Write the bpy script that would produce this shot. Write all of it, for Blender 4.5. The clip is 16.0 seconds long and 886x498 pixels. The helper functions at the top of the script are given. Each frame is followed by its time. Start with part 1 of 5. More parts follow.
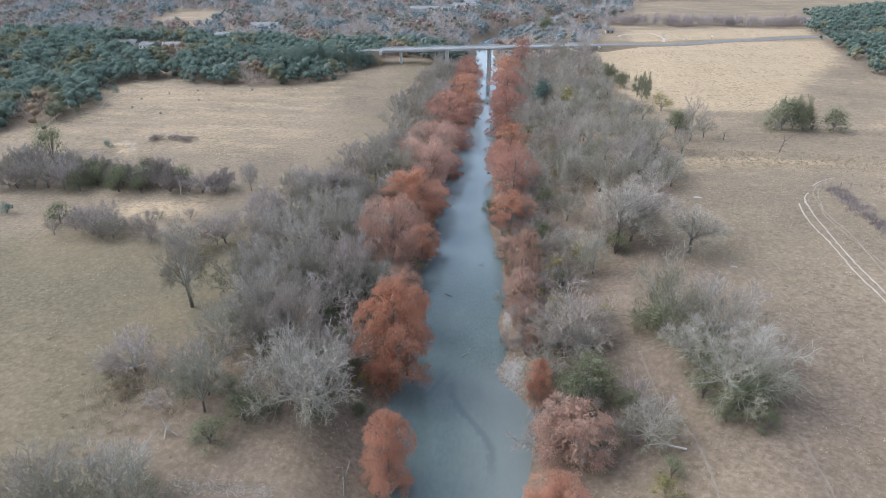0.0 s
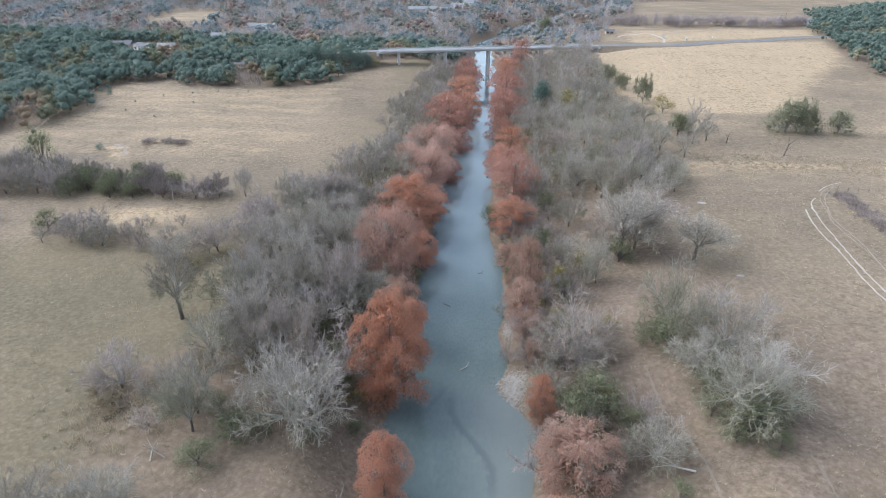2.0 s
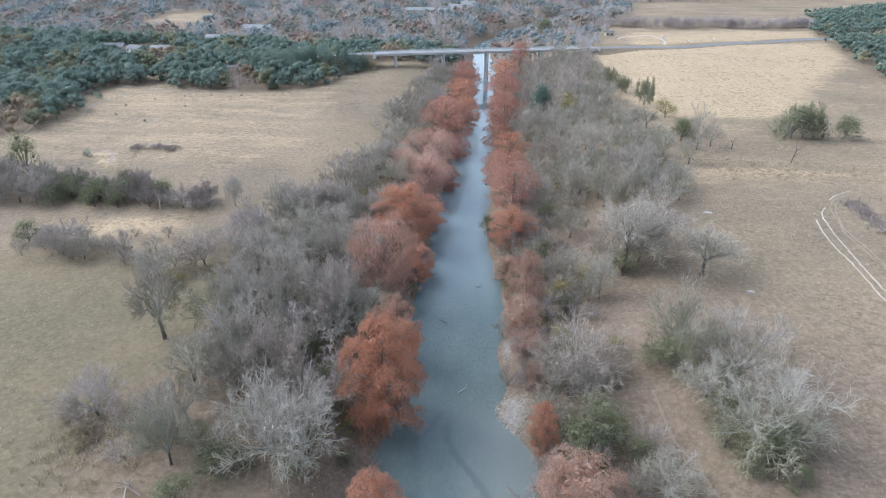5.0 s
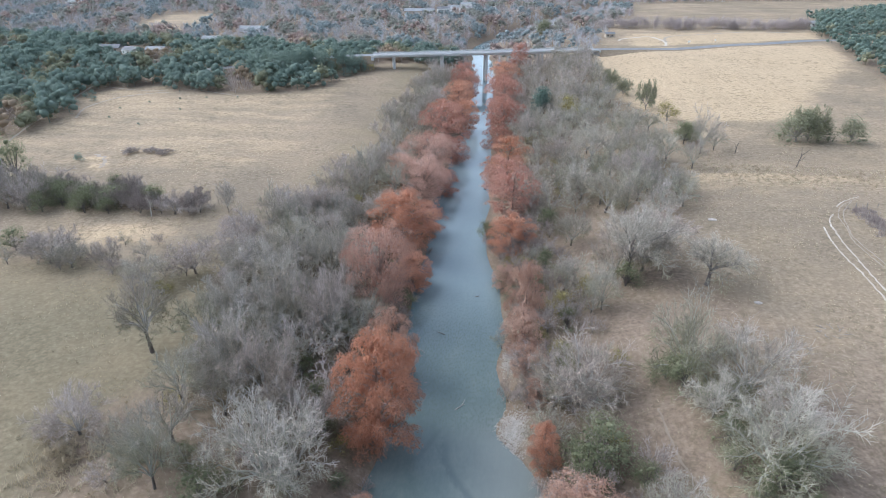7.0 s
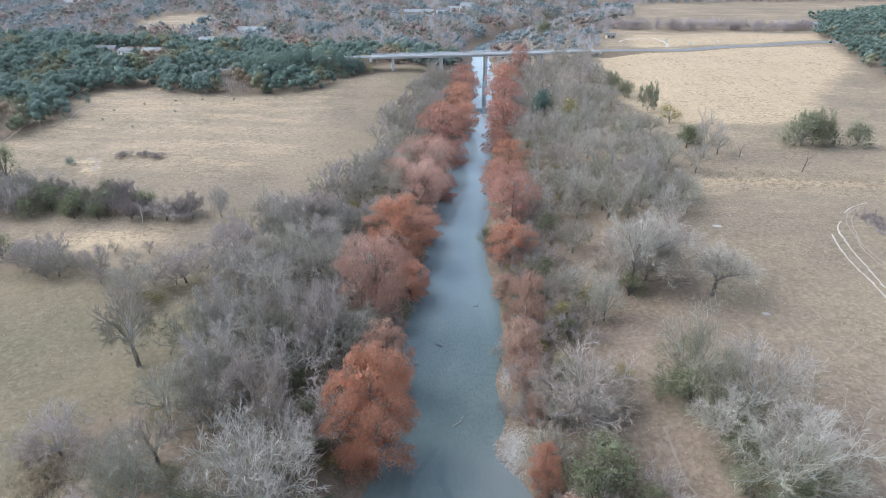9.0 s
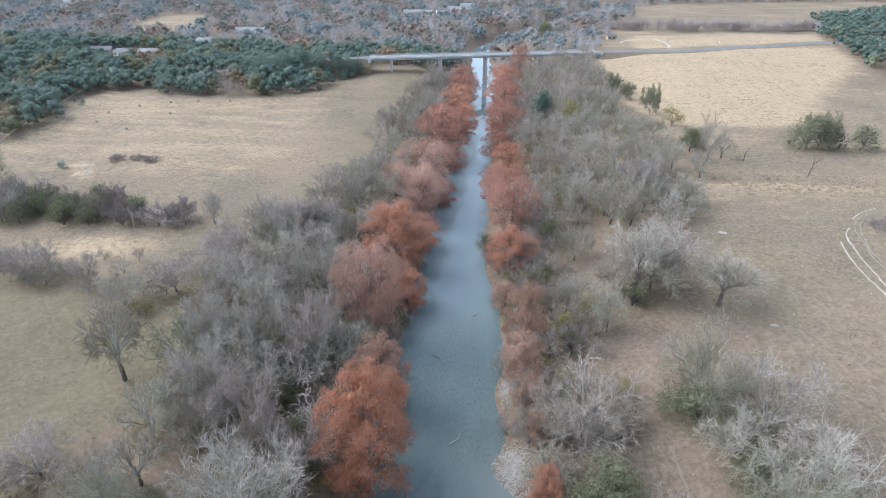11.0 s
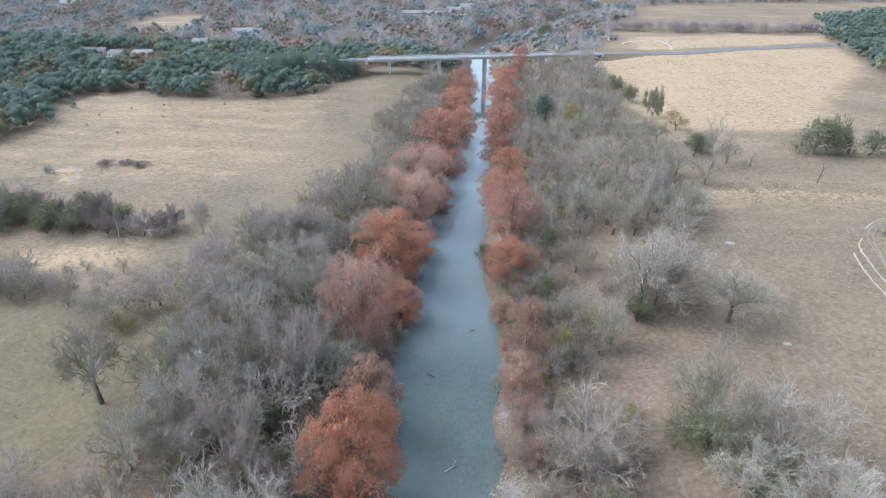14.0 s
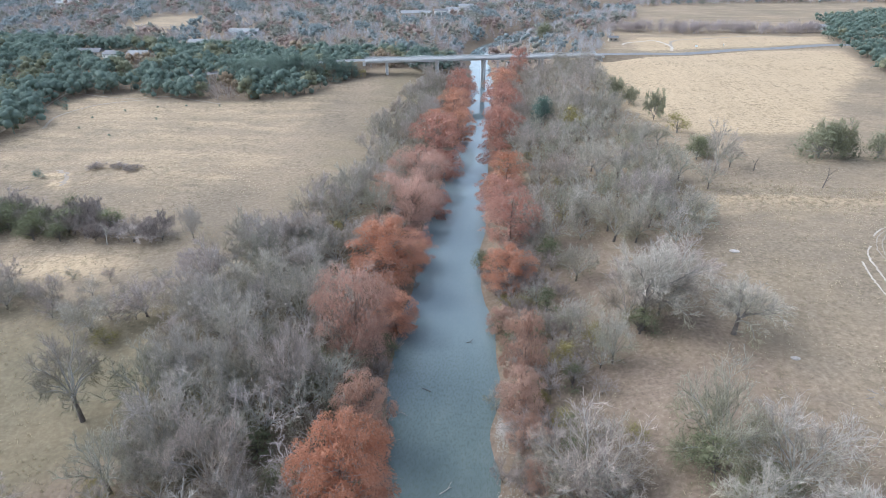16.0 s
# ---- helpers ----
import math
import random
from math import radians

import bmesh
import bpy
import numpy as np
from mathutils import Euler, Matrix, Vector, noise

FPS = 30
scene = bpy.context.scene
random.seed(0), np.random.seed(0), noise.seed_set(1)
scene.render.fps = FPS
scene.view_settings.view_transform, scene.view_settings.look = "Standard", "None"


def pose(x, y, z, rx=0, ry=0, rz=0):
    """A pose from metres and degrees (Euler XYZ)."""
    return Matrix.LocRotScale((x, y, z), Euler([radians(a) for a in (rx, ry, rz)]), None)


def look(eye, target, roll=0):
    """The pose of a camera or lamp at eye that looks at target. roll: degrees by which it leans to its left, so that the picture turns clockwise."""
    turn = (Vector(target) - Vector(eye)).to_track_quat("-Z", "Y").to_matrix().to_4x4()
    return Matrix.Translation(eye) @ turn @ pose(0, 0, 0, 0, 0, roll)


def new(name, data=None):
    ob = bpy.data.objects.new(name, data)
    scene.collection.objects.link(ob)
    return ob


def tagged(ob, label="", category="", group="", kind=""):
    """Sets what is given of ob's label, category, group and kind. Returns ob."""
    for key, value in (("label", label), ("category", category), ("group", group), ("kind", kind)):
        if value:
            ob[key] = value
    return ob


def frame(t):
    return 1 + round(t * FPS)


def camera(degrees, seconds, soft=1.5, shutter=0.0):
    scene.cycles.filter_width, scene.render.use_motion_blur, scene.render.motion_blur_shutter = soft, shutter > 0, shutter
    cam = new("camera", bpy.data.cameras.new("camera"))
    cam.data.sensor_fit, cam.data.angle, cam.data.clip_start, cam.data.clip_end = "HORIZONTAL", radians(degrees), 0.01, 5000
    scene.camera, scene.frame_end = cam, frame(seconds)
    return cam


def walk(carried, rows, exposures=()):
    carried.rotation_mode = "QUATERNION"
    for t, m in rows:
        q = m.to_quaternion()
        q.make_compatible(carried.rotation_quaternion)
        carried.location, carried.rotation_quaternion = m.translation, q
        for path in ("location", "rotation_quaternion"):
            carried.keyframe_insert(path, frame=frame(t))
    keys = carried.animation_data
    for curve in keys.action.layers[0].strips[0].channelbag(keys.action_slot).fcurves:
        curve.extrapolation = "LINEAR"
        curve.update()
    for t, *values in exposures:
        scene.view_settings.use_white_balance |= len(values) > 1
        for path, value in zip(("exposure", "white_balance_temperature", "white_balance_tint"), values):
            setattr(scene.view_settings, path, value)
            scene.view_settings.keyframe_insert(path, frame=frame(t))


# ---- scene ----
FOV = 72.0
cam = camera(FOV, 16.0, soft=0.6)
# seconds, x, y, z, and the turn in degrees
ROWS = [
    (0.0, 0.00, 0.00, 85.00, 63.254, -0.063, 5.866),
    (1.0, -0.25, 2.50, 84.97, 63.245, -0.061, 5.790),
    (2.0, -0.43, 5.05, 84.94, 63.251, -0.061, 5.723),
    (3.0, -0.55, 7.63, 84.89, 63.267, -0.061, 5.665),
    (4.0, -0.62, 10.22, 84.83, 63.290, -0.062, 5.618),
    (5.0, -0.66, 12.80, 84.77, 63.316, -0.065, 5.582),
    (6.0, -0.67, 15.36, 84.69, 63.344, -0.069, 5.558),
    (7.0, -0.65, 17.88, 84.61, 63.370, -0.074, 5.544),
    (8.0, -0.62, 20.37, 84.51, 63.394, -0.079, 5.540),
    (9.0, -0.57, 22.82, 84.40, 63.414, -0.086, 5.544),
    (10.0, -0.52, 25.24, 84.29, 63.430, -0.094, 5.554),
    (11.0, -0.45, 27.64, 84.18, 63.441, -0.102, 5.568),
    (12.0, -0.37, 30.02, 84.06, 63.449, -0.111, 5.582),
    (13.0, -0.28, 32.42, 83.94, 63.454, -0.120, 5.592),
    (14.0, -0.17, 34.85, 83.83, 63.458, -0.128, 5.596),
    (15.0, -0.03, 37.33, 83.72, 63.462, -0.136, 5.587),
    (16.0, 0.13, 39.90, 83.63, 63.471, -0.142, 5.560),
]
walk(cam, [(row[0], pose(*row[1:])) for row in ROWS], exposures=((0.0, 1.18, 5680, 8), (4.0, 1.32, 5560, 7), (16.0, 1.36, 5560, 7)))

# ---------------------------------------------------------------- light
world = bpy.data.worlds.new("overcast_sky")
scene.world = world
world.use_nodes = True
sky = world.node_tree.nodes.new("ShaderNodeTexSky")
sky.sky_type, sky.sun_disc = "NISHITA", False
sky.sun_elevation, sky.sun_rotation = radians(42), radians(-80)
sky.air_density, sky.dust_density, sky.ozone_density = 1.0, 3.0, 1.0
cloud = world.node_tree.nodes.new("ShaderNodeHueSaturation")
cloud.inputs["Saturation"].default_value = 0.5
world.node_tree.links.new(sky.outputs[0], cloud.inputs["Color"])
world.node_tree.links.new(cloud.outputs[0], world.node_tree.nodes["Background"].inputs[0])
world.node_tree.nodes["Background"].inputs[1].default_value = 0.15
sun = new("sun", bpy.data.lights.new("sun", "SUN"))
sun.data.energy, sun.data.angle, sun.data.color = 0.75, radians(75), (1.0, 0.96, 0.91)
sun.matrix_world = look((-90, 15, 82), (0, 0, 0))

# ---------------------------------------------------------------- materials
def nodes_of(name):
    m = bpy.data.materials.new(name)
    m.use_nodes = True
    nt = m.node_tree
    return m, nt, nt.nodes["Principled BSDF"]


def add(nt, kind, **values):
    n = nt.nodes.new(kind)
    for key, v in values.items():
        n.inputs[key].default_value = v
    return n


def noise_at(nt, scale, detail=4.0, rough=0.6, coords=None):
    if coords is None:
        coords = nt.nodes.new("ShaderNodeNewGeometry").outputs["Position"]
    n = add(nt, "ShaderNodeTexNoise", Scale=scale, Detail=detail, Roughness=rough)
    nt.links.new(coords, n.inputs["Vector"])
    return n.outputs["Fac"]


def ramp(nt, fac, *stops):
    n = nt.nodes.new("ShaderNodeValToRGB")
    while len(n.color_ramp.elements) < len(stops):
        n.color_ramp.elements.new(0.5)
    for e, (p, c) in zip(n.color_ramp.elements, stops):
        e.position = p
        e.color = (*c, 1) if len(c) == 3 else c
    nt.links.new(fac, n.inputs["Fac"])
    return n.outputs["Color"]


def mix(nt, fac, a, b, how="MIX"):
    n = nt.nodes.new("ShaderNodeMix")
    n.data_type, n.blend_type = "RGBA", how
    for socket, v in ((n.inputs["Factor"], fac), (n.inputs["A"], a), (n.inputs["B"], b)):
        if isinstance(v, bpy.types.NodeSocket):
            nt.links.new(v, socket)
        else:
            socket.default_value = v if isinstance(v, (int, float)) else (*v, 1)
    return n.outputs["Result"]


def maths(nt, op, a, b=0.0, clamp=False):
    n = nt.nodes.new("ShaderNodeMath")
    n.operation, n.use_clamp = op, clamp
    for socket, v in zip(n.inputs, (a, b)):
        if isinstance(v, bpy.types.NodeSocket):
            nt.links.new(v, socket)
        else:
            socket.default_value = v
    return n.outputs[0]


def bump(nt, bsdf, height, strength, distance):
    n = add(nt, "ShaderNodeBump", Strength=strength, Distance=distance)
    nt.links.new(height, n.inputs["Height"])
    nt.links.new(n.outputs[0], bsdf.inputs["Normal"])


def leafy(name, dark, mid, light, patch=0.09, spread=0.5, thin=0.0):
    """Leaves and twigs: each piece a shade of its own, and each tree and part of the wood a tint of its own."""
    m, nt, b = nodes_of(name)
    geo = nt.nodes.new("ShaderNodeNewGeometry")
    info = nt.nodes.new("ShaderNodeObjectInfo")
    patchy = noise_at(nt, patch, 2.0)
    mixed = maths(nt, "ADD", maths(nt, "MULTIPLY", geo.outputs["Random Per Island"], spread), maths(nt, "MULTIPLY", patchy, 1.3 - spread))
    mixed = maths(nt, "ADD", mixed, maths(nt, "MULTIPLY", maths(nt, "SUBTRACT", info.outputs["Random"], 0.5), 0.35))
    shade = ramp(nt, mixed, (0.2, dark), (0.55, mid), (0.95, light))
    nt.links.new(shade, b.inputs["Base Color"])
    b.inputs["Roughness"].default_value = 0.8
    b.inputs["Specular IOR Level"].default_value = 0.15
    if thin:
        through_leaf, both = nt.nodes.new("ShaderNodeBsdfTranslucent"), nt.nodes.new("ShaderNodeMixShader")
        both.inputs[0].default_value = thin
        nt.links.new(shade, through_leaf.inputs["Color"])
        nt.links.new(b.outputs[0], both.inputs[1])
        nt.links.new(through_leaf.outputs[0], both.inputs[2])
        nt.links.new(both.outputs[0], nt.nodes["Material Output"].inputs["Surface"])
    return m


def tree_random(nt, info):
    """A second number for each tree, apart from Object Info's own."""
    return maths(nt, "FRACT", maths(nt, "MULTIPLY", info.outputs["Random"], 7.31))


def twiggy(name, low, high, tips, spread=0.5):
    """Bare twigs: lichened and greenish low in the crown, greyer towards the tips, each twig and each tree a shade of its own."""
    m, nt, b = nodes_of(name)
    geo = nt.nodes.new("ShaderNodeNewGeometry")
    info = nt.nodes.new("ShaderNodeObjectInfo")
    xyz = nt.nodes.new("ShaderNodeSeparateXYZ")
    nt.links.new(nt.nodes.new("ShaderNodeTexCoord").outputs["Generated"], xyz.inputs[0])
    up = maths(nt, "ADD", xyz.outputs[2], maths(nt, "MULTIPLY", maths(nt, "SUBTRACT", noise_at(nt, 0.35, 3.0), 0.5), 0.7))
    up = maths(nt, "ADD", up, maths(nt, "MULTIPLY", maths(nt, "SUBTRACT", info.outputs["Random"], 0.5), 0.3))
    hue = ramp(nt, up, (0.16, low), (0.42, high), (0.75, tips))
    grey = maths(nt, "ADD", maths(nt, "ADD", 0.9 - spread / 2, maths(nt, "MULTIPLY", info.outputs["Random"], 0.24)), maths(nt, "MULTIPLY", geo.outputs["Random Per Island"], spread))
    own = ramp(nt, tree_random(nt, info), (0.0, (1.0, 0.99, 0.86)), (0.4, (1.07, 1.06, 0.98)), (0.72, (1.12, 1.06, 1.04)), (1.0, (0.98, 0.90, 0.82)))
    hue = mix(nt, 1.0, hue, own, "MULTIPLY")
    shade = nt.nodes.new("ShaderNodeHueSaturation")
    nt.links.new(hue, shade.inputs["Color"])
    nt.links.new(grey, shade.inputs["Value"])
    nt.links.new(shade.outputs[0], b.inputs["Base Color"])
    b.inputs["Roughness"].default_value, b.inputs["Specular IOR Level"].default_value = 0.8, 0.15
    return m


def plain(name, dark, light, scale=2.0, rough=0.8, metal=0.0, relief=0.2, depth=0.03):
    m, nt, b = nodes_of(name)
    fine, broad = noise_at(nt, scale * 6, 5.0), noise_at(nt, scale * 0.5, 3.0)
    both = maths(nt, "ADD", maths(nt, "MULTIPLY", fine, 0.5), maths(nt, "MULTIPLY", broad, 0.5))
    nt.links.new(ramp(nt, both, (0.32, dark), (0.68, light)), b.inputs["Base Color"])
    b.inputs["Roughness"].default_value, b.inputs["Metallic"].default_value = rough, metal
    b.inputs["Specular IOR Level"].default_value = 0.25
    bump(nt, b, fine, relief, depth)
    return m


BARK_GREY = plain("grey_bark", (0.13, 0.115, 0.10), (0.30, 0.275, 0.245), 1.5)
BARK_DARK = plain("dark_bark", (0.07, 0.06, 0.052), (0.17, 0.145, 0.125), 1.5)
BARK_RED = plain("cypress_bark", (0.12, 0.075, 0.055), (0.26, 0.18, 0.14), 1.5)
BARK_ROSE = plain("bare_cypress_twigs", (0.22, 0.155, 0.125), (0.40, 0.30, 0.25), 1.5)
LIMB_PALE = plain("pale_lichened_bark", (0.2, 0.196, 0.157), (0.37, 0.36, 0.308), 1.5)
LIMB_GREY = plain("silvery_bark", (0.235, 0.218, 0.195), (0.42, 0.396, 0.362), 1.5)
DEAD_WOOD = plain("bleached_wood", (0.29, 0.26, 0.22), (0.52, 0.48, 0.42), 2.0)
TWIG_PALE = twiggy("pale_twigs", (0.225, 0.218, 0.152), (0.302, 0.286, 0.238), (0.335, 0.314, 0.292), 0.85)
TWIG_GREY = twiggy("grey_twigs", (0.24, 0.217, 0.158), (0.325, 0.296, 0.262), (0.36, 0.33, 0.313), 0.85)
TWIG_BROWN = leafy("brown_twigs", (0.17, 0.138, 0.122), (0.285, 0.238, 0.212), (0.41, 0.355, 0.32), 0.09, 0.4)
RUST = leafy("rust_needles", (0.315, 0.148, 0.09), (0.46, 0.234, 0.15), (0.59, 0.345, 0.242), 0.09, 0.35, thin=0.5)
RUST_RED = leafy("red_rust_needles", (0.265, 0.13, 0.096), (0.385, 0.2, 0.15), (0.50, 0.295, 0.23), 0.05, 0.35, thin=0.5)
RUSSET = leafy("russet_needles", (0.325, 0.195, 0.148), (0.465, 0.295, 0.232), (0.59, 0.405, 0.33), 0.09, 0.4, thin=0.5)
RUST_PINK = leafy("faded_needles", (0.275, 0.165, 0.116), (0.39, 0.245, 0.18), (0.505, 0.348, 0.272), 0.1, 0.35, thin=0.45)
TWIG_OLIVE = leafy("olive_grey_twigs", (0.155, 0.155, 0.092), (0.24, 0.235, 0.148), (0.35, 0.335, 0.23), 0.09, 0.4)
OAK = leafy("oak_leaves", (0.11, 0.118, 0.075), (0.19, 0.195, 0.125), (0.285, 0.28, 0.19), 0.08, 0.3, thin=0.42)
JUNIPER = leafy("juniper_leaves", (0.108, 0.148, 0.122), (0.155, 0.202, 0.168), (0.208, 0.255, 0.208), 0.05, 0.16, thin=0.45)
YELLOW = leafy("yellow_leaves", (0.13, 0.115, 0.045), (0.225, 0.195, 0.08), (0.34, 0.29, 0.13), thin=0.38)
GREEN = leafy("evergreen_leaves", (0.095, 0.102, 0.058), (0.165, 0.172, 0.10), (0.245, 0.25, 0.155), 0.12, 0.4, thin=0.42)
# TWIG_WARM and the _FAR colours have distance haze mixed in: paler, bluer or greyer.
TWIG_WARM = leafy("hazed_brown_twigs", (0.255, 0.218, 0.21), (0.345, 0.298, 0.287), (0.43, 0.378, 0.365), 0.03, 0.2)
TWIG_FAR = leafy("hazed_twigs", (0.265, 0.262, 0.272), (0.355, 0.35, 0.36), (0.435, 0.428, 0.436), 0.03, 0.25)
AUTUMN_FAR = leafy("hazed_autumn_leaves", (0.225, 0.17, 0.148), (0.315, 0.243, 0.215), (0.40, 0.322, 0.29), 0.04, 0.25, thin=0.42)
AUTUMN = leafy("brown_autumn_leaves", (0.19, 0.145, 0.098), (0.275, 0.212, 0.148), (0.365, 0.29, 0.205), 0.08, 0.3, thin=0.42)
OAK_FAR = leafy("hazed_oak_leaves", (0.155, 0.162, 0.138), (0.225, 0.228, 0.195), (0.305, 0.302, 0.26), 0.05, 0.25, thin=0.42)
# juniper green with the blue of distance haze painted in
JUNIPER_FAR = leafy("hazed_juniper_leaves", (0.16, 0.195, 0.197), (0.22, 0.257, 0.26), (0.28, 0.315, 0.318), 0.04, 0.12, thin=0.42)
STRAW = leafy("dry_grass", (0.22, 0.175, 0.115), (0.36, 0.295, 0.20), (0.52, 0.44, 0.31))
CONCRETE = plain("weathered_concrete", (0.38, 0.38, 0.37), (0.55, 0.545, 0.53), 0.6)
PAVING = plain("grey_concrete_paving", (0.17, 0.17, 0.168), (0.27, 0.268, 0.262), 0.5)
ASPHALT = plain("worn_asphalt", (0.11, 0.11, 0.112), (0.19, 0.19, 0.19), 0.4)
CALICHE = plain("pale_dirt", (0.23, 0.195, 0.155), (0.47, 0.42, 0.355), 0.5)
TRAIL = plain("bare_brown_earth", (0.15, 0.118, 0.09), (0.235, 0.19, 0.148), 0.8)
DUST = plain("trodden_dirt", (0.19, 0.157, 0.120), (0.30, 0.252, 0.198), 0.8)
STONE = plain("river_stone", (0.21, 0.185, 0.16), (0.43, 0.395, 0.35), 1.5)
PALE_SOIL = plain("pale_soil", (0.27, 0.23, 0.18), (0.46, 0.41, 0.34), 0.8)
DARK_STONE = plain("wet_stone", (0.03, 0.03, 0.03), (0.08, 0.075, 0.07), 2.0, 0.4)
WHITE_WALL = plain("white_siding", (0.66, 0.66, 0.64), (0.82, 0.82, 0.80), 0.5)
TAN_WALL = plain("tan_masonry", (0.36, 0.30, 0.23), (0.52, 0.45, 0.36), 0.6)
ROOF_GREY = plain("grey_roofing", (0.10, 0.10, 0.105), (0.18, 0.18, 0.185), 0.8)
ROOF_METAL = plain("galvanised_roofing", (0.17, 0.175, 0.18), (0.26, 0.265, 0.27), 0.5, 0.6)
WINDOW_DARK = plain("dark_glass", (0.02, 0.022, 0.025), (0.04, 0.045, 0.05), 1.0, 0.1)
POST_WOOD = plain("grey_post_wood", (0.16, 0.14, 0.12), (0.30, 0.27, 0.24), 3.0)


def ground_material():
    m, nt, b = nodes_of("pasture")
    cover = nt.nodes.new("ShaderNodeAttribute")
    cover.attribute_name = "cover"
    parts = nt.nodes.new("ShaderNodeSeparateColor")
    nt.links.new(cover.outputs["Color"], parts.inputs[0])
    broad, middle, fine = noise_at(nt, 0.018, 4.0), noise_at(nt, 0.13, 5.0, 0.65), noise_at(nt, 1.1, 6.0, 0.7)
    lie = nt.nodes.new("ShaderNodeMapping")
    lie.inputs["Scale"].default_value, lie.inputs["Rotation"].default_value = (0.022, 0.085, 0.05), (0, 0, 0.12)
    nt.links.new(nt.nodes.new("ShaderNodeNewGeometry").outputs["Position"], lie.inputs["Vector"])
    streak = noise_at(nt, 1.0, 4.0, 0.55, lie.outputs[0])
    middle = maths(nt, "ADD", maths(nt, "MULTIPLY", middle, 0.35), maths(nt, "MULTIPLY", streak, 0.65))

    def ragged(channel, amount=0.55):
        soft = maths(nt, "ADD", channel, maths(nt, "MULTIPLY", maths(nt, "SUBTRACT", middle, 0.5), amount * 2))
        n = nt.nodes.new("ShaderNodeMapRange")
        n.interpolation_type = "SMOOTHSTEP"
        n.inputs["From Min"].default_value, n.inputs["From Max"].default_value = 0.25, 0.75
        nt.links.new(soft, n.inputs["Value"])
        return maths(nt, "MULTIPLY", n.outputs[0], maths(nt, "MULTIPLY", channel, 4.0, True))

    dry = ramp(nt, fine, (0.3, (0.160, 0.122, 0.085)), (0.5, (0.240, 0.185, 0.130)), (0.72, (0.33, 0.262, 0.190)))
    brown = ramp(nt, fine, (0.3, (0.125, 0.098, 0.069)), (0.55, (0.195, 0.156, 0.113)), (0.75, (0.27, 0.222, 0.166)))
    straw = ramp(nt, fine, (0.3, (0.29, 0.211, 0.131)), (0.55, (0.415, 0.316, 0.203)), (0.75, (0.52, 0.412, 0.278)))
    olive = ramp(nt, fine, (0.3, (0.098, 0.082, 0.052)), (0.55, (0.164, 0.137, 0.089)), (0.75, (0.238, 0.2, 0.134)))
    litter = ramp(nt, fine, (0.3, (0.108, 0.081, 0.059)), (0.55, (0.182, 0.139, 0.104)), (0.75, (0.265, 0.21, 0.162)))
    rows = nt.nodes.new("ShaderNodeMapping")
    rows.inputs["Scale"].default_value, rows.inputs["Rotation"].default_value = (0.42, 0.06, 0.1), (0, 0, -0.25)
    nt.links.new(nt.nodes.new("ShaderNodeNewGeometry").outputs["Position"], rows.inputs["Vector"])
    straw = mix(nt, maths(nt, "MULTIPLY", ramp(nt, noise_at(nt, 1.0, 3.0, 0.6, rows.outputs[0]), (0.4, (0, 0, 0)), (0.62, (1, 1, 1))), 0.22), straw, dry)
    col = mix(nt, ramp(nt, broad, (0.38, (0, 0, 0)), (0.62, (1, 1, 1))), dry, brown)
    col = mix(nt, ragged(parts.outputs[0]), col, straw)
    col = mix(nt, ragged(parts.outputs[2]), col, olive)
    col = mix(nt, ragged(parts.outputs[1]), col, litter)
    col = mix(nt, maths(nt, "MULTIPLY", ramp(nt, middle, (0.50, (0, 0, 0)), (0.70, (1, 1, 1))), 0.2), col, straw)
    sere = ramp(nt, noise_at(nt, 0.045, 6.0, 0.7), (0.46, (0, 0, 0)), (0.62, (1, 1, 1)))
    col = mix(nt, maths(nt, "MULTIPLY", sere, 0.22), col, (0.275, 0.208, 0.13))
    weeds = maths(nt, "MULTIPLY", ramp(nt, noise_at(nt, 0.5, 6.0, 0.75), (0.49, (0, 0, 0)), (0.60, (1, 1, 1))), ramp(nt, noise_at(nt, 0.06, 3.0), (0.38, (0.35, 0.35, 0.35)), (0.6, (1, 1, 1))))
    col = mix(nt, maths(nt, "MULTIPLY", weeds, 0.6), col, (0.108, 0.09, 0.055))
    nt.links.new(col, b.inputs["Base Color"])
    b.inputs["Roughness"].default_value = 0.95
    b.inputs["Specular IOR Level"].default_value = 0.1
    bump(nt, b, fine, 0.3, 0.14)
    return m


